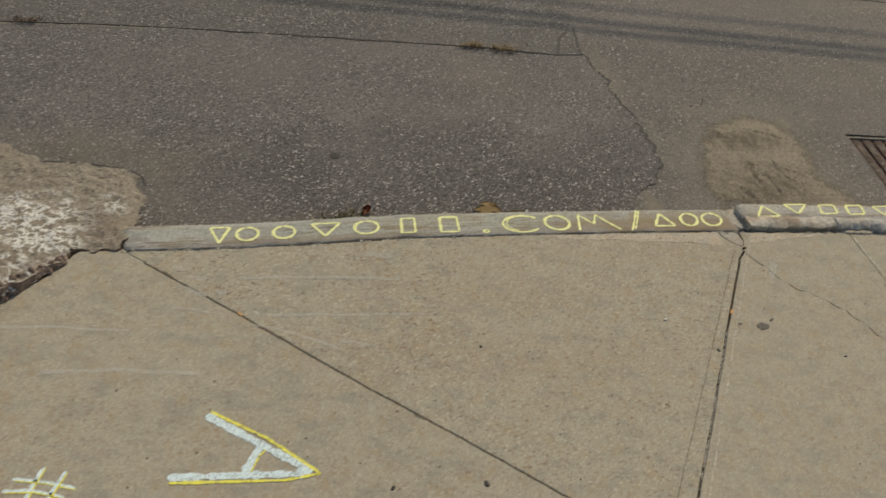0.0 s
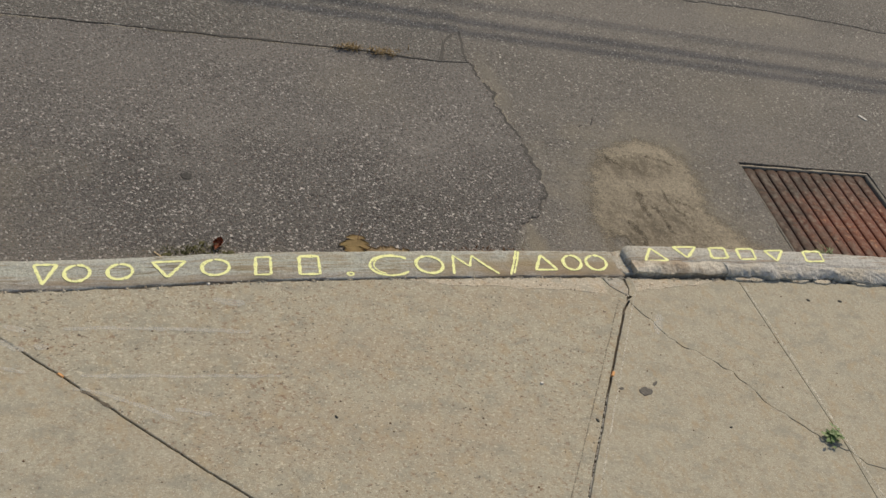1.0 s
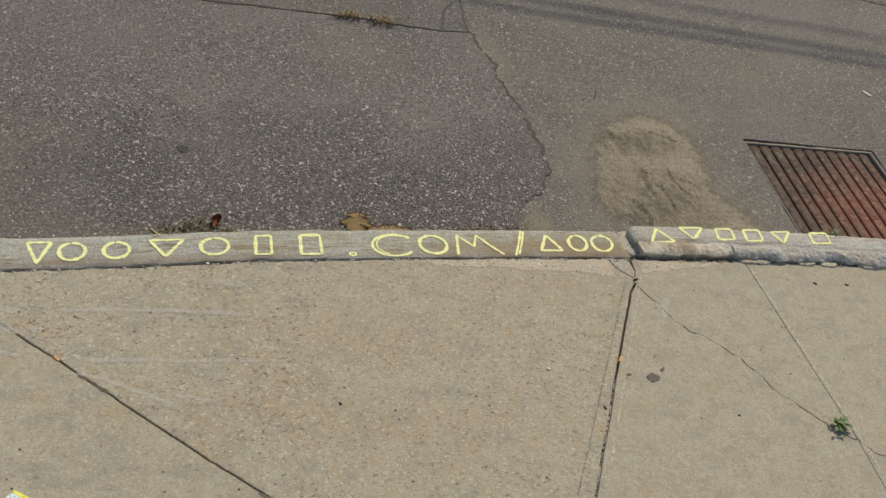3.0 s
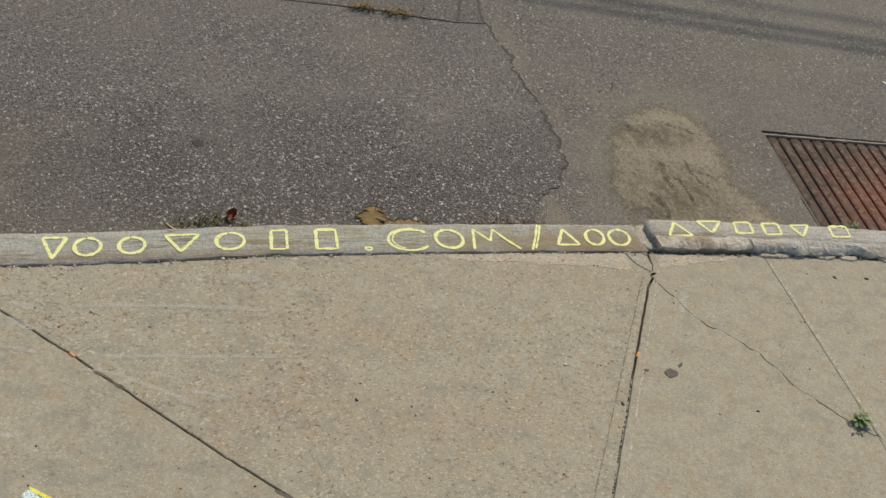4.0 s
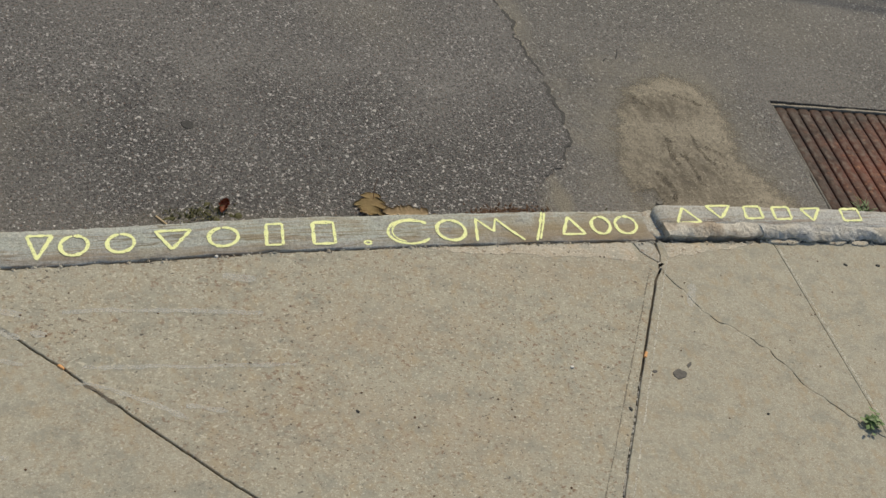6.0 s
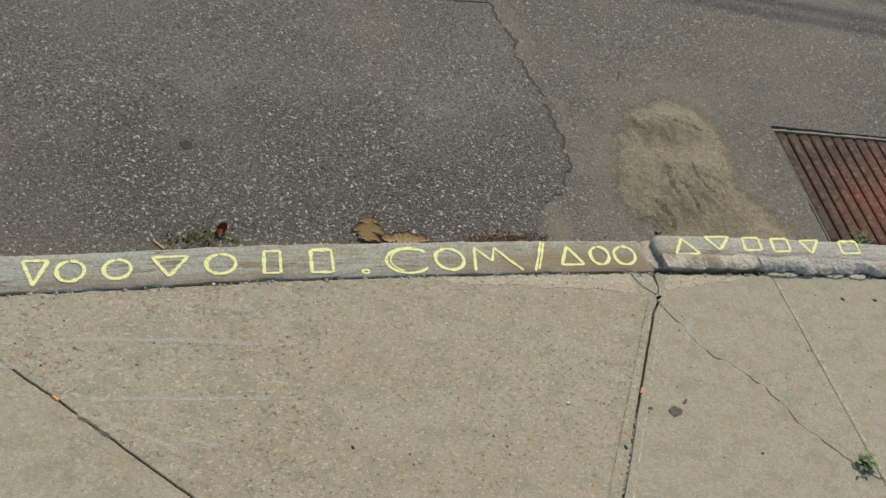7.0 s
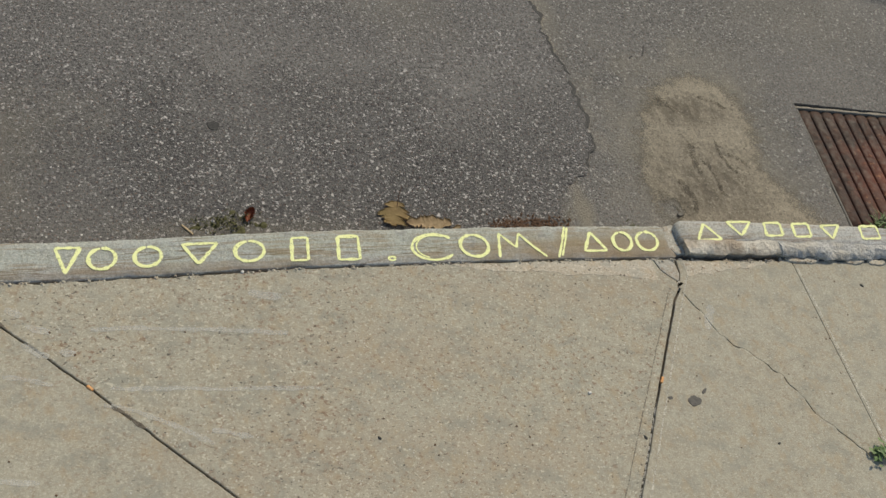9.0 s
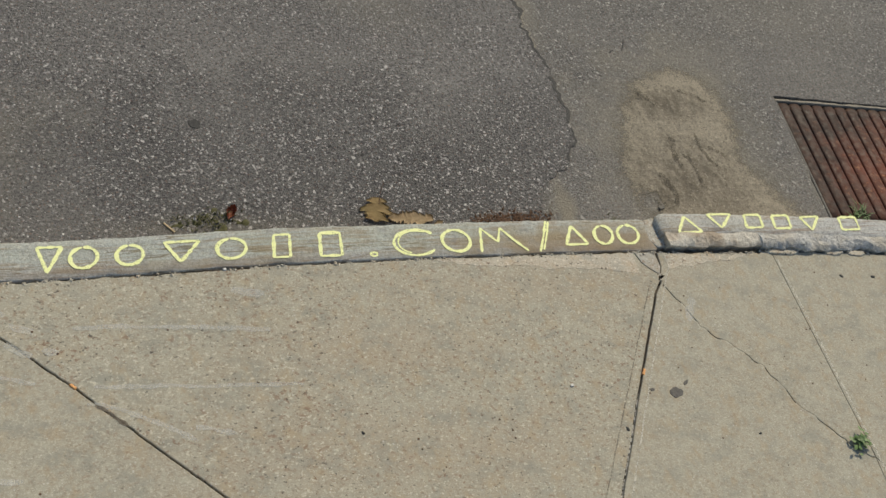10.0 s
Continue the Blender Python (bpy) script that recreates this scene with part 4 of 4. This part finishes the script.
for v, entry in zip(sand.data.vertices, layer.data):
    x, y = v.co.x, v.co.y
    d = min(math.dist((x, y), p) for p in heap) * (1 if inside(x, y, heap) else -1)
    bare = math.exp(-(((x - 2.835) / 0.035) ** 2 + ((y - 3.895) / 0.05) ** 2))
    entry.value = max(0.0, min(1.0, (d + 0.075) / 0.20) - 0.8 * bare)


# furrow shade and streaks of dirt, laid on the drift as dark strips
furrows = single("sand_furrow", ribbon(jag([(3.040, 4.115), (3.067, 4.086), (3.067, 4.016), (3.075, 3.950)], 0.010, 0.012, 41), 0.011, lambda x, y: heap_z(x, y) + 0.001, 5, 1.0, 0.0012), FURROW,
                 "furrow in the sand drift with its shade painted dark", "sand", kind="stuff")
for pts, w in (([(3.165, 4.150), (3.200, 4.120), (3.240, 4.078)], 0.012), ([(2.965, 4.43), (2.995, 4.39), (3.03, 4.36)], 0.022), ([(3.02, 4.19), (3.00, 4.12), (3.01, 4.05)], 0.024),
               ([(3.14, 4.21), (3.13, 4.12), (3.16, 4.03)], 0.012), ([(2.90, 4.02), (2.93, 3.94), (2.92, 3.87)], 0.022), ([(3.15, 4.44), (3.20, 4.42), (3.26, 4.39)], 0.016),
               ([(2.80, 3.93), (2.84, 3.91), (2.86, 3.86)], 0.012)):
    part("furrow", ribbon(jag(pts, 0.012, 0.016, 42), w, lambda x, y: heap_z(x, y) + 0.001, 6, 1.0, 0.0012), FURROW, furrows)


# ---- chalk writing ----
def curb_top(x, y):
    return 0.0036 + walk_z(x) if x < GAP_X else 0.0247


def line_y(x):
    return curb_y(x)


writing = thing("chalk_writing", "yellow hand-drawn chalk writing along the curb top", "chalk writing", kind="structure")


lifts = []


def mark(points, width, seed, name="chalk_stroke", mat=YELLOW, up=curb_top, parent=writing):
    lifts.append(0.0003 * (len(lifts) % 4))
    raised = lambda x, y: up(x, y) + lifts[-1]
    part(name, ribbon(densify(points, 0.008), width, raised, seed, 0.7, 0.0003), mat, parent)


# plain shapes stand for the names
def plain_shape(kind, x0, x1, lo, hi, seed):
    """One closed hand-drawn figure: an oval, a triangle on its base or its tip, or a box."""
    y, wob = line_y((x0 + x1) / 2), lambda k: 0.004 * nz(x0, k, seed, 9)
    lo, hi, lean = y + lo, y + hi, 0.12
    cx, cy = (x0 + x1) / 2, (lo + hi) / 2
    if kind == "oval":
        mark(arc(cx, cy, (x1 - x0) / 2, (hi - lo) / 2, 100, 455, lean), 0.0105, seed, "chalk_loop")
        mark(arc(cx + 0.002, cy - 0.002, (x1 - x0) / 2 - 0.003, (hi - lo) / 2 - 0.001, 170, 300, lean), 0.006, seed + 5, "chalk_loop")
        return
    if kind == "up":
        ring = [(x0, lo), (cx + wob(1), hi), (x1, lo + wob(2))]
    elif kind == "down":
        ring = [(x0, hi), (cx - 0.01 + wob(1), lo), (x1, hi + wob(2))]
    else:
        ring = [(x0 + wob(1), lo), (x0 + 0.010 + wob(2), hi), (x1 + wob(3), hi + wob(4)), (x1 - 0.008, lo + wob(5))]
    for k, (p, q) in enumerate(zip(ring, ring[1:] + ring[:1])):
        over = 0.05 * nz(p[0], p[1], seed, 30)
        mark([(p[0] - (q[0] - p[0]) * over, p[1] - (q[1] - p[1]) * over), q], 0.0105 if k < 2 else 0.009, seed + k, "chalk_bar")


def word(shapes, seed):
    for k, (kind, x0, x1, lo, hi) in enumerate(shapes):
        plain_shape(kind, x0 + 0.004, x1 - 0.004, lo, hi, seed + 3 * k)


def arc(cx, cy, rx, ry, a0, a1, lean=0.0):
    pts = []
    for k in range(25):
        a = radians(a0 + (a1 - a0) * k / 24)
        y = ry * math.sin(a)
        pts.append((cx + rx * math.cos(a) + lean * y, cy + y))
    return pts


word([("down", 0.757, 0.832, -0.044, 0.042), ("oval", 0.842, 0.924, -0.036, 0.036), ("oval", 0.966, 1.048, -0.034, 0.034), ("down", 1.10, 1.208, -0.036, 0.036),
      ("oval", 1.245, 1.338, -0.036, 0.036), ("box", 1.405, 1.470, -0.042, 0.040), ("box", 1.545, 1.626, -0.046, 0.040)], 1)
word([("up", 2.357, 2.445, -0.036, 0.040), ("oval", 2.470, 2.545, -0.036, 0.038), ("oval", 2.556, 2.642, -0.036, 0.040)], 20)
word([("up", 2.775, 2.876, -0.006, 0.062), ("down", 2.915, 3.018, 0.014, 0.074), ("box", 3.05, 3.134, 0.018, 0.074), ("box", 3.165, 3.248, 0.018, 0.074),
      ("down", 3.29, 3.376, 0.014, 0.072), ("box", 3.445, 3.536, 0.022, 0.078)], 40)


mark(arc(1.713, 3.638, 0.010, 0.007, 0, 350), 0.006, 60)
mark(arc(1.856, 3.677, 0.072, 0.049, 40, 322, 0.1), 0.009, 61)
mark(arc(1.858, 3.678, 0.060, 0.043, 60, 250, 0.1), 0.005, 62)
mark(arc(1.988, 3.678, 0.046, 0.042, 95, 455), 0.011, 63)
mark([(2.062, 3.630), (2.082, 3.726)], 0.0095, 64)
mark([(2.080, 3.726), (2.127, 3.667)], 0.008, 65)
mark([(2.127, 3.667), (2.148, 3.722)], 0.008, 66)
mark([(2.148, 3.722), (2.184, 3.672), (2.222, 3.628)], 0.0095, 67)
mark([(2.262, 3.624), (2.292, 3.685), (2.318, 3.746)], 0.008, 68)
mark([(2.276, 3.630), (2.305, 3.690), (2.326, 3.742)], 0.007, 69)

# large letters on the sidewalk
letter = thing("chalk_letter", "large pale blue chalk letter A edged in yellow", "chalk letter", kind="structure")
WALK_TOP = over_walk(0.0005)
for pts, w in (([(0.706, 2.850), (0.842, 2.730), (0.975, 2.612)], 0.026), ([(0.594, 2.631), (0.78, 2.621), (0.970, 2.606)], 0.024), ([(0.794, 2.627), (0.844, 2.718)], 0.022)):
    mark(pts, w, 70, "chalk_stroke", WHITE_CHALK, WALK_TOP, letter)
for pts, w in (([(0.718, 2.864), (0.866, 2.746), (0.996, 2.602)], 0.009), ([(0.596, 2.612), (0.78, 2.600), (0.90, 2.590), (0.996, 2.602)], 0.010), ([(0.812, 2.628), (0.838, 2.682), (0.858, 2.704)], 0.005)):
    mark(pts, w, 80, "chalk_outline", YELLOW_LINE, over_walk(0.0009), letter)
sign = thing("chalk_sign", "pale chalk hash sign with yellow edge on concrete", "chalk letter", kind="structure")
for pts, w in (([(0.208, 2.664), (0.286, 2.646), (0.362, 2.618)], 0.011), ([(0.186, 2.624), (0.256, 2.620), (0.336, 2.590)], 0.012), ([(0.283, 2.700), (0.257, 2.634), (0.232, 2.554)], 0.011), ([(0.338, 2.678), (0.308, 2.614), (0.282, 2.544)], 0.011)):
    mark(pts, w, 90, "chalk_stroke", WHITE_CHALK, WALK_TOP, sign)
    mark([(x + 0.004, y - 0.006) for x, y in pts], w * 0.35, 91, "chalk_outline", YELLOW_LINE, WALK_TOP, sign)


# ---- leaves, weeds, scraps ----
def leaf(name, at, turn, long, wide, lobes, curl, material, label, stem=0.0, seed=1):
    """A dry lobed leaf along its midrib, torn and curled up at the rim, with a thin stem."""
    bm = bmesh.new()
    m = pose(*at, 0, 0, turn)
    rows, count = [], 48
    for i in range(count + 1):
        u = i / count
        body = math.sin(math.pi * min(1.0, 0.04 + 0.96 * u) ** 0.85) ** 0.7
        row = []
        for side in (-1, 1):
            notch = 0.58 + 0.40 * abs(math.cos(math.pi * lobes * u + 0.4 * side)) ** 1.4 + 0.36 * nz(u * 6, side, seed) + 0.55 * nz(u * 24, side, seed)
            row.append(wide / 2 * body * max(0.12, notch))
        line = []
        for v in (-1.0, -0.66, -0.33, 0.0, 0.33, 0.66, 1.0):
            w = (row[0] if v < 0 else row[1]) * v
            lift = 0.0015 + curl * (abs(v) ** 2 * (0.6 + 0.7 * nz(u * 3, v, seed + 2)) + 0.5 * (2 * u - 1) ** 2 * (u > 0.5)) + 0.0015 * math.cos(9 * u) * abs(v)
            slant = -0.40 * abs(w)
            line.append(bm.verts.new(m @ Vector((long * u - slant, w + 0.05 * long * math.sin(2.5 * u + seed), max(0.0005, lift)))))
        rows.append(line)
    for p, q in zip(rows, rows[1:]):
        for k in range(6):
            bm.faces.new((p[k], q[k], q[k + 1], p[k + 1]))
    bmesh.ops.solidify(bm, geom=bm.faces[:], thickness=0.0006)
    base = thing(name, label, "leaf", "fallen leaves", at=at)
    part("blade", bm, material, base, smooth=True)
    if stem:
        bm = bmesh.new()
        path = [m @ Vector((-stem * u, 0.05 * long * math.sin(seed) + 0.12 * stem * u * u, 0.004 + 0.006 * u)) for u in (-0.5, 0.0, 0.35, 0.7, 1.0)]
        tube = [[bm.verts.new(p + Vector((0.0013 * math.cos(q), 0.0013 * math.sin(q), 0.0013 * math.sin(q * 2)))) for q in (0, 2.1, 4.2)] for p in path]
        for p, q in zip(tube, tube[1:]):
            for k in range(3):
                bm.faces.new((p[k], p[(k + 1) % 3], q[(k + 1) % 3], q[k]))
        bm.faces.new(tube[0]), bm.faces.new(tube[-1][::-1])
        part("stem", bm, LITTER, base)
    return base


def on_road(x, y, up=0.008):
    return (x, y, road_z(x, y) + up)


leaf("fallen_leaf", on_road(1.812, 3.925, 0.0055), -108, 0.108, 0.112, 2.6, 0.006, LEAF_TAN, "tan brown lobed dry leaf lying in the gutter", 0.06, 3)
leaf("fallen_leaf", on_road(1.975, 3.822, 0.0065), 172, 0.155, 0.066, 3.6, 0.009, LEAF_PALE, "pale curled dry leaf lying against the curb", 0.0, 5)
leaf("fallen_leaf", on_road(1.318, 3.845), 70, 0.050, 0.034, 1.5, 0.016, LEAF_RED, "small curled red-brown leaf among moss", 0.0, 8)
leaf("fallen_leaf", on_road(1.97, 3.805), 20, 0.035, 0.022, 1.5, 0.006, LEAF_PALE, "small scrap of pale dry leaf in the gutter", 0.0, 11)


def tuft(name, at, spread, count, long, material, label, category, seed, up=0.9, wide=0.0022):
    """Thin tapering blades that grow from one spot."""
    rng = random.Random(seed)
    bm = bmesh.new()
    for _ in range(count):
        a = rng.uniform(0, 6.283)
        x, y = at[0] + spread[0] * rng.gauss(0, 0.5), at[1] + spread[1] * rng.gauss(0, 0.5)
        l = long * rng.uniform(0.5, 1.2)
        d, s = Vector((math.cos(a), math.sin(a), 0)), Vector((-math.sin(a), math.cos(a), 0)) * wide
        b = Vector((x, y, at[2]))
        m1, m2 = b + d * l * 0.3 + Vector((0, 0, l * 0.4 * up)), b + d * l * 0.8 + Vector((0, 0, l * 0.5 * up))
        v = [bm.verts.new(p) for p in (b - s, b + s, m1 + s * 0.8, m1 - s * 0.8, m2)]
        bm.faces.new(v[:4]), bm.faces.new((v[3], v[2], v[4]))
    return single(name, bm, material, label, category, kind="stuff")


def weed(at, spread, count, size, label, seed):
    """A low weed: many small rounded leaves on short stalks."""
    rng = random.Random(seed)
    base = thing("weed", label, "plant", at=at)
    bm = bmesh.new()
    for _ in range(count):
        a, r = rng.uniform(0, 6.283), abs(rng.gauss(0, 0.55))
        c = Vector((at[0] + spread[0] * r * math.cos(a), at[1] + spread[1] * r * math.sin(a), at[2] + 0.006 + 0.016 * rng.random()))
        q = rng.uniform(0, 6.283)
        d = Vector((math.cos(q), math.sin(q), rng.uniform(-0.3, 0.5))) * size * rng.uniform(0.6, 1.2)
        s = Vector((-math.sin(q), math.cos(q), rng.uniform(-0.2, 0.2))) * size * 0.45
        v = [bm.verts.new(p) for p in (c - d, c - d * 0.3 + s, c + d * 0.5 + s * 0.9, c + d, c + d * 0.5 - s * 0.9, c - d * 0.3 - s)]
        bm.faces.new(v)
    part("foliage", bm, GREEN, base)
    bm = bmesh.new()
    for k in range(12):
        a = rng.uniform(0, 6.283)
        tip = Vector((at[0] + spread[0] * 0.6 * math.cos(a), at[1] + spread[1] * 0.6 * math.sin(a), at[2] + 0.01))
        s = Vector((-math.sin(a), math.cos(a), 0)) * 0.001
        b = Vector(at) - Vector((0, 0, 0.004))
        v = [bm.verts.new(p) for p in (b - s, b + s, tip + s, tip - s)]
        bm.faces.new(v)
    part("stalks", bm, MOSS, base)
    return base


weed((3.085, 2.85, 0.0), (0.032, 0.028), 80, 0.011, "small green weed growing from a sidewalk joint", 5)
tuft("gutter_grass", on_road(1.25, 3.845, 0.004), (0.10, 0.035), 110, 0.022, MOSS, "sparse dull green grass and moss at the curb foot", "grass", 6)
tuft("gutter_grass", on_road(3.69, 3.80, 0.0), (0.04, 0.03), 45, 0.060, GREEN, "green grass beside the drain grate", "grass", 7)
tuft("gutter_grass", on_road(2.62, 3.80, 0.0), (0.07, 0.02), 40, 0.025, MOSS, "thin grass at the curb foot", "grass", 8)
tuft("dry_grass", on_road(2.03, 5.145, 0.010), (0.07, 0.022), 90, 0.035, STRAW, "dry brown grass in the road seam", "grass", 9)
tuft("dry_grass", on_road(2.18, 5.125, 0.010), (0.07, 0.03), 100, 0.03, STRAW, "dry straw-coloured grass in the road seam", "grass", 10)
tuft("dry_grass", on_road(0.08, 5.27, 0.010), (0.07, 0.02), 70, 0.03, LITTER, "dry brown grass in the road seam", "grass", 11)
tuft("leaf_litter", on_road(2.25, 3.825, 0.004), (0.13, 0.03), 240, 0.022, LITTER, "dark rotting leaf litter in the gutter", "litter", 12, 0.5, 0.004)
tuft("leaf_litter", on_road(1.9, 3.79, 0.004), (0.5, 0.012), 200, 0.015, LITTER, "thin line of dark litter along the curb", "litter", 13, 0.5, 0.003)
bm = field(smooth_line([(1.12, 3.81), (1.18, 3.86), (1.25, 3.895), (1.34, 3.88), (1.38, 3.83), (1.30, 3.79), (1.12, 3.81)], 4)[:-1], 0.009,
           lambda x, y: road_z(x, y) + 0.0025 + 0.008 * nz(x, y, 3, 45), lambda x, y: road_z(x, y))
single("moss_patch", bm, MOSS, "patchy dull green moss at the curb foot", "moss", kind="stuff")


def blot(name, at, rx, ry, turn, material, label, category, seed, z0):
    pts = []
    for k in range(26):
        a = 2 * math.pi * k / 26
        r = 1 + 0.35 * nz(math.cos(a), math.sin(a), seed, 1.6)
        x, y = rx * r * math.cos(a), ry * r * math.sin(a)
        c, s = math.cos(radians(turn)), math.sin(radians(turn))
        pts.append((at[0] + x * c - y * s, at[1] + x * s + y * c))
    return single(name, slab(pts, z0, 0.003, 0.0, 0.0018), material, label, category)


patch_top = lambda x, y: road_z(x, y) + 0.0055
blot("tar_spot", (1.262, 4.243), 0.021, 0.019, 0, TAR_AND_SHADE, "black tar spot on coarse asphalt", "spot", 3, patch_top)
blot("tar_spot", (2.35, 3.80), 0.03, 0.016, 20, TAR_AND_SHADE, "black tar spot by the curb", "spot", 9, patch_top)
blot("gum_spot", (2.535, 3.083), 0.022, 0.019, 10, GUM, "dark flattened gum spot on the sidewalk", "spot", 4, over_walk(0.0016))
blot("gum_spot", (2.582, 3.113), 0.014, 0.005, 40, GUM, "small dark gum smear on the sidewalk", "spot", 5, over_walk(0.0016))
blot("gum_spot", (2.46, 3.10), 0.010, 0.005, 0, GUM, "faint brown smear on the sidewalk", "spot", 6, over_walk(0.0014))
for x, y, r in ((1.436, 2.508, 0.012), (1.181, 2.526, 0.009), (3.36, 3.47, 0.008), (3.49, 3.46, 0.009), (2.76, 2.92, 0.005), (1.55, 3.05, 0.006), (2.33, 2.98, 0.007)):
    blot("debris_bit", (x, y), r, r * 0.55, 200 * x, TAR_AND_SHADE, "tiny dark crumb on the sidewalk", "debris", x, over_walk(0.003))


def scrap(name, at, long, wide, high, turn, material, label, category):
    bm = bmesh.new()
    box(bm, -long / 2, long / 2, -wide / 2, wide / 2, 0, high, pose(*at, 0, 0, turn), min(wide, high) * 0.3)
    for v in bm.verts:
        v.co += Vector((nz(v.co.x, v.co.y, 2, 90), nz(v.co.y, v.co.x, 4, 90), 0)) * wide * 0.25
    return single(name, bm, material, label, category)


scrap("orange_scrap", (2.457, 3.162, -0.006), 0.026, 0.009, 0.008, 60, ORANGE, "small orange scrap wedged in a sidewalk joint", "litter")
scrap("orange_scrap", (0.828, 3.274, -0.030), 0.022, 0.009, 0.008, -45, ORANGE, "small orange scrap wedged in a sidewalk joint", "litter")
scrap("twig", on_road(1.136, 3.822, 0.004), 0.045, 0.006, 0.004, -50, LEAF_PALE, "short pale twig lying in the gutter", "twig")
scrap("white_scrap", on_road(4.50, 4.815, 0.0), 0.045, 0.014, 0.005, -60, STONE_PALE, "small white scrap lying on the road", "litter")
scrap("pebble", on_road(2.845, 3.862, 0.002), 0.022, 0.015, 0.006, 20, GRAVEL, "grey stone lying in the sand", "stone")
scrap("pebble", (2.204, 3.137, 0.0), 0.011, 0.009, 0.004, 20, STONE_PALE, "tiny white pebble on the sidewalk", "stone")
scrap("pebble", (1.262, back(1.262), -0.012), 0.010, 0.009, 0.007, 20, STONE_PALE, "tiny white pebble at the curb joint", "stone")
scrap("pebble", (2.85, 3.80, road_z(2.85, 3.8)), 0.016, 0.012, 0.02, 20, STONE_PALE, "small pale pebble at the curb foot", "stone")

# rubble along the broken side of the painted curb
rng = random.Random(77)
for name, count, size, mat, label in (("curb_rubble", 700, 0.0115, CRUMBLED, "dark brown crumbs along the broken curb side"), ("curb_rubble", 260, 0.009, STONE_PALE, "pale stones and paint flakes along the broken curb side")):
    spots = []
    while len(spots) < count:
        u = rng.random()
        x = 0.30 - 0.75 * u
        edge_y = 3.515 + (x - 0.25) * (1.0 if x > 0.12 else 0.8) + (0.026 if x < 0.12 else 0.0) * -1.0
        off = rng.uniform(-0.014, 0.022) * min(1.0, 0.35 + u * 2)
        y = edge_y + off
        spots.append((x, y, walk_z(x) + 0.003 + (blob_z(x, y + 0.01) - walk_z(x)) * max(0.0, min(1.0, (off + 0.010) / 0.026))))
    me = grit(spots, size, 12 + count, 0.8)
    me.materials.append(mat)
    tagged(new(name, me), label, "rubble", kind="stuff")

# grit in the joints and on the asphalt
rng = random.Random(31)
spots = []
for _ in range(260):
    u = rng.uniform(0.33, 1.0)
    spots.append((JOINT_TOP[0] + (JOINT_FOOT[0] - JOINT_TOP[0]) * u + rng.uniform(-0.003, 0.003), JOINT_TOP[1] + (JOINT_FOOT[1] - JOINT_TOP[1]) * u, -0.010))
for _ in range(120):
    x, y = rng.choice(diag)
    spots.append((x + rng.uniform(-0.004, 0.004), y + rng.uniform(-0.004, 0.004), walk_z(x) - 0.013))
crumbs = []
while len(crumbs) < 160:
    x, y = rng.uniform(0.3, 3.6), rng.uniform(2.3, 3.58)
    if rng.random() < 0.5 + nz(x, y, 3, 2.5):
        crumbs.append((x, y, walk_z(x) + 0.0008))
edge_crumbs = []
for _ in range(900):
    x = rng.uniform(0.5, 3.7)
    if nz(x, 3, 9, 7) + 0.5 * nz(x, 1, 9, 29) > -0.05:
        edge_crumbs.append((x, back(x) + rng.gauss(-0.002, 0.004), walk_z(x) + rng.uniform(-0.006, 0.001)))
me = grit(edge_crumbs, 0.0048, 8, 0.7)
me.materials.append(MORTAR)
tagged(new("mortar_crumbs", me), "pale mortar crumbs in the joint behind the curb", "grit", kind="stuff")
me = grit(crumbs, 0.0032, 5, 0.4)
me.materials.append(LITTER)
tagged(new("sidewalk_crumbs", me), "tiny dark crumbs scattered on the sidewalk", "grit", kind="stuff")
me = grit(spots, 0.0042, 1)
me.materials.append(STONE_PALE)
tagged(new("joint_grit", me), "pale grit lying in the sidewalk joint", "grit", kind="stuff")
for name, count, size, seed, mat, label, dx in (("asphalt_grit", 2600, 0.0030, 2, STONE_PALE, "pale stone chips in coarse asphalt", 0),
                                               ("asphalt_grit", 4000, 0.0036, 3, STONE_GREY, "grey stone chips in coarse asphalt", 0)):
    rng = random.Random(seed)
    spots = []
    while len(spots) < count:
        x, y = rng.uniform(-0.2, 2.6), rng.uniform(3.78, 5.9)
        if x < 0.55 and y < 4.25 or (x > 2.4 and y < 4.1) or rng.random() > 0.5 + 0.9 * nz(x, y, 1, 3):
            continue
        spots.append((x, y, road_z(x, y) + (0.0035 if y < 5.16 else 0.0060)))
    me = grit(spots, size, seed, 0.5)
    me.materials.append(mat)
    tagged(new(name, me), label, "grit", kind="stuff")

# ---- overhead cables, whose shadows cross the road ----
for (ax, ay), (bx, by), high, r in (((2.607, 5.478), (4.255, 5.256), 4.6, 0.0150), ((2.569, 5.373), (4.168, 5.172), 4.5, 0.0135), ((2.916, 5.605), (4.339, 5.430), 4.9, 0.0095)):
    d = Vector((bx - ax, by - ay, 0)).normalized()
    c = Vector((ax, ay, -0.07)) + SUN_DIR * (high / SUN_DIR.z)
    bm = bmesh.new()
    rows = []
    for k in range(41):
        s = -20 + k
        p = c + d * s + Vector((0, 0, 0.0006 * s * s))
        rows.append([bm.verts.new(p + Vector((-d.y * r * math.cos(q), d.x * r * math.cos(q), r * math.sin(q)))) for q in (0, 1.05, 2.09, 3.14, 4.19, 5.24)])
    for a, b in zip(rows, rows[1:]):
        for q in range(6):
            bm.faces.new((a[q], a[(q + 1) % 6], b[(q + 1) % 6], b[q]))
    single("overhead_cable", bm, RUBBER, "black overhead cable strung along the street", "cable", "overhead cables", kind="structure")
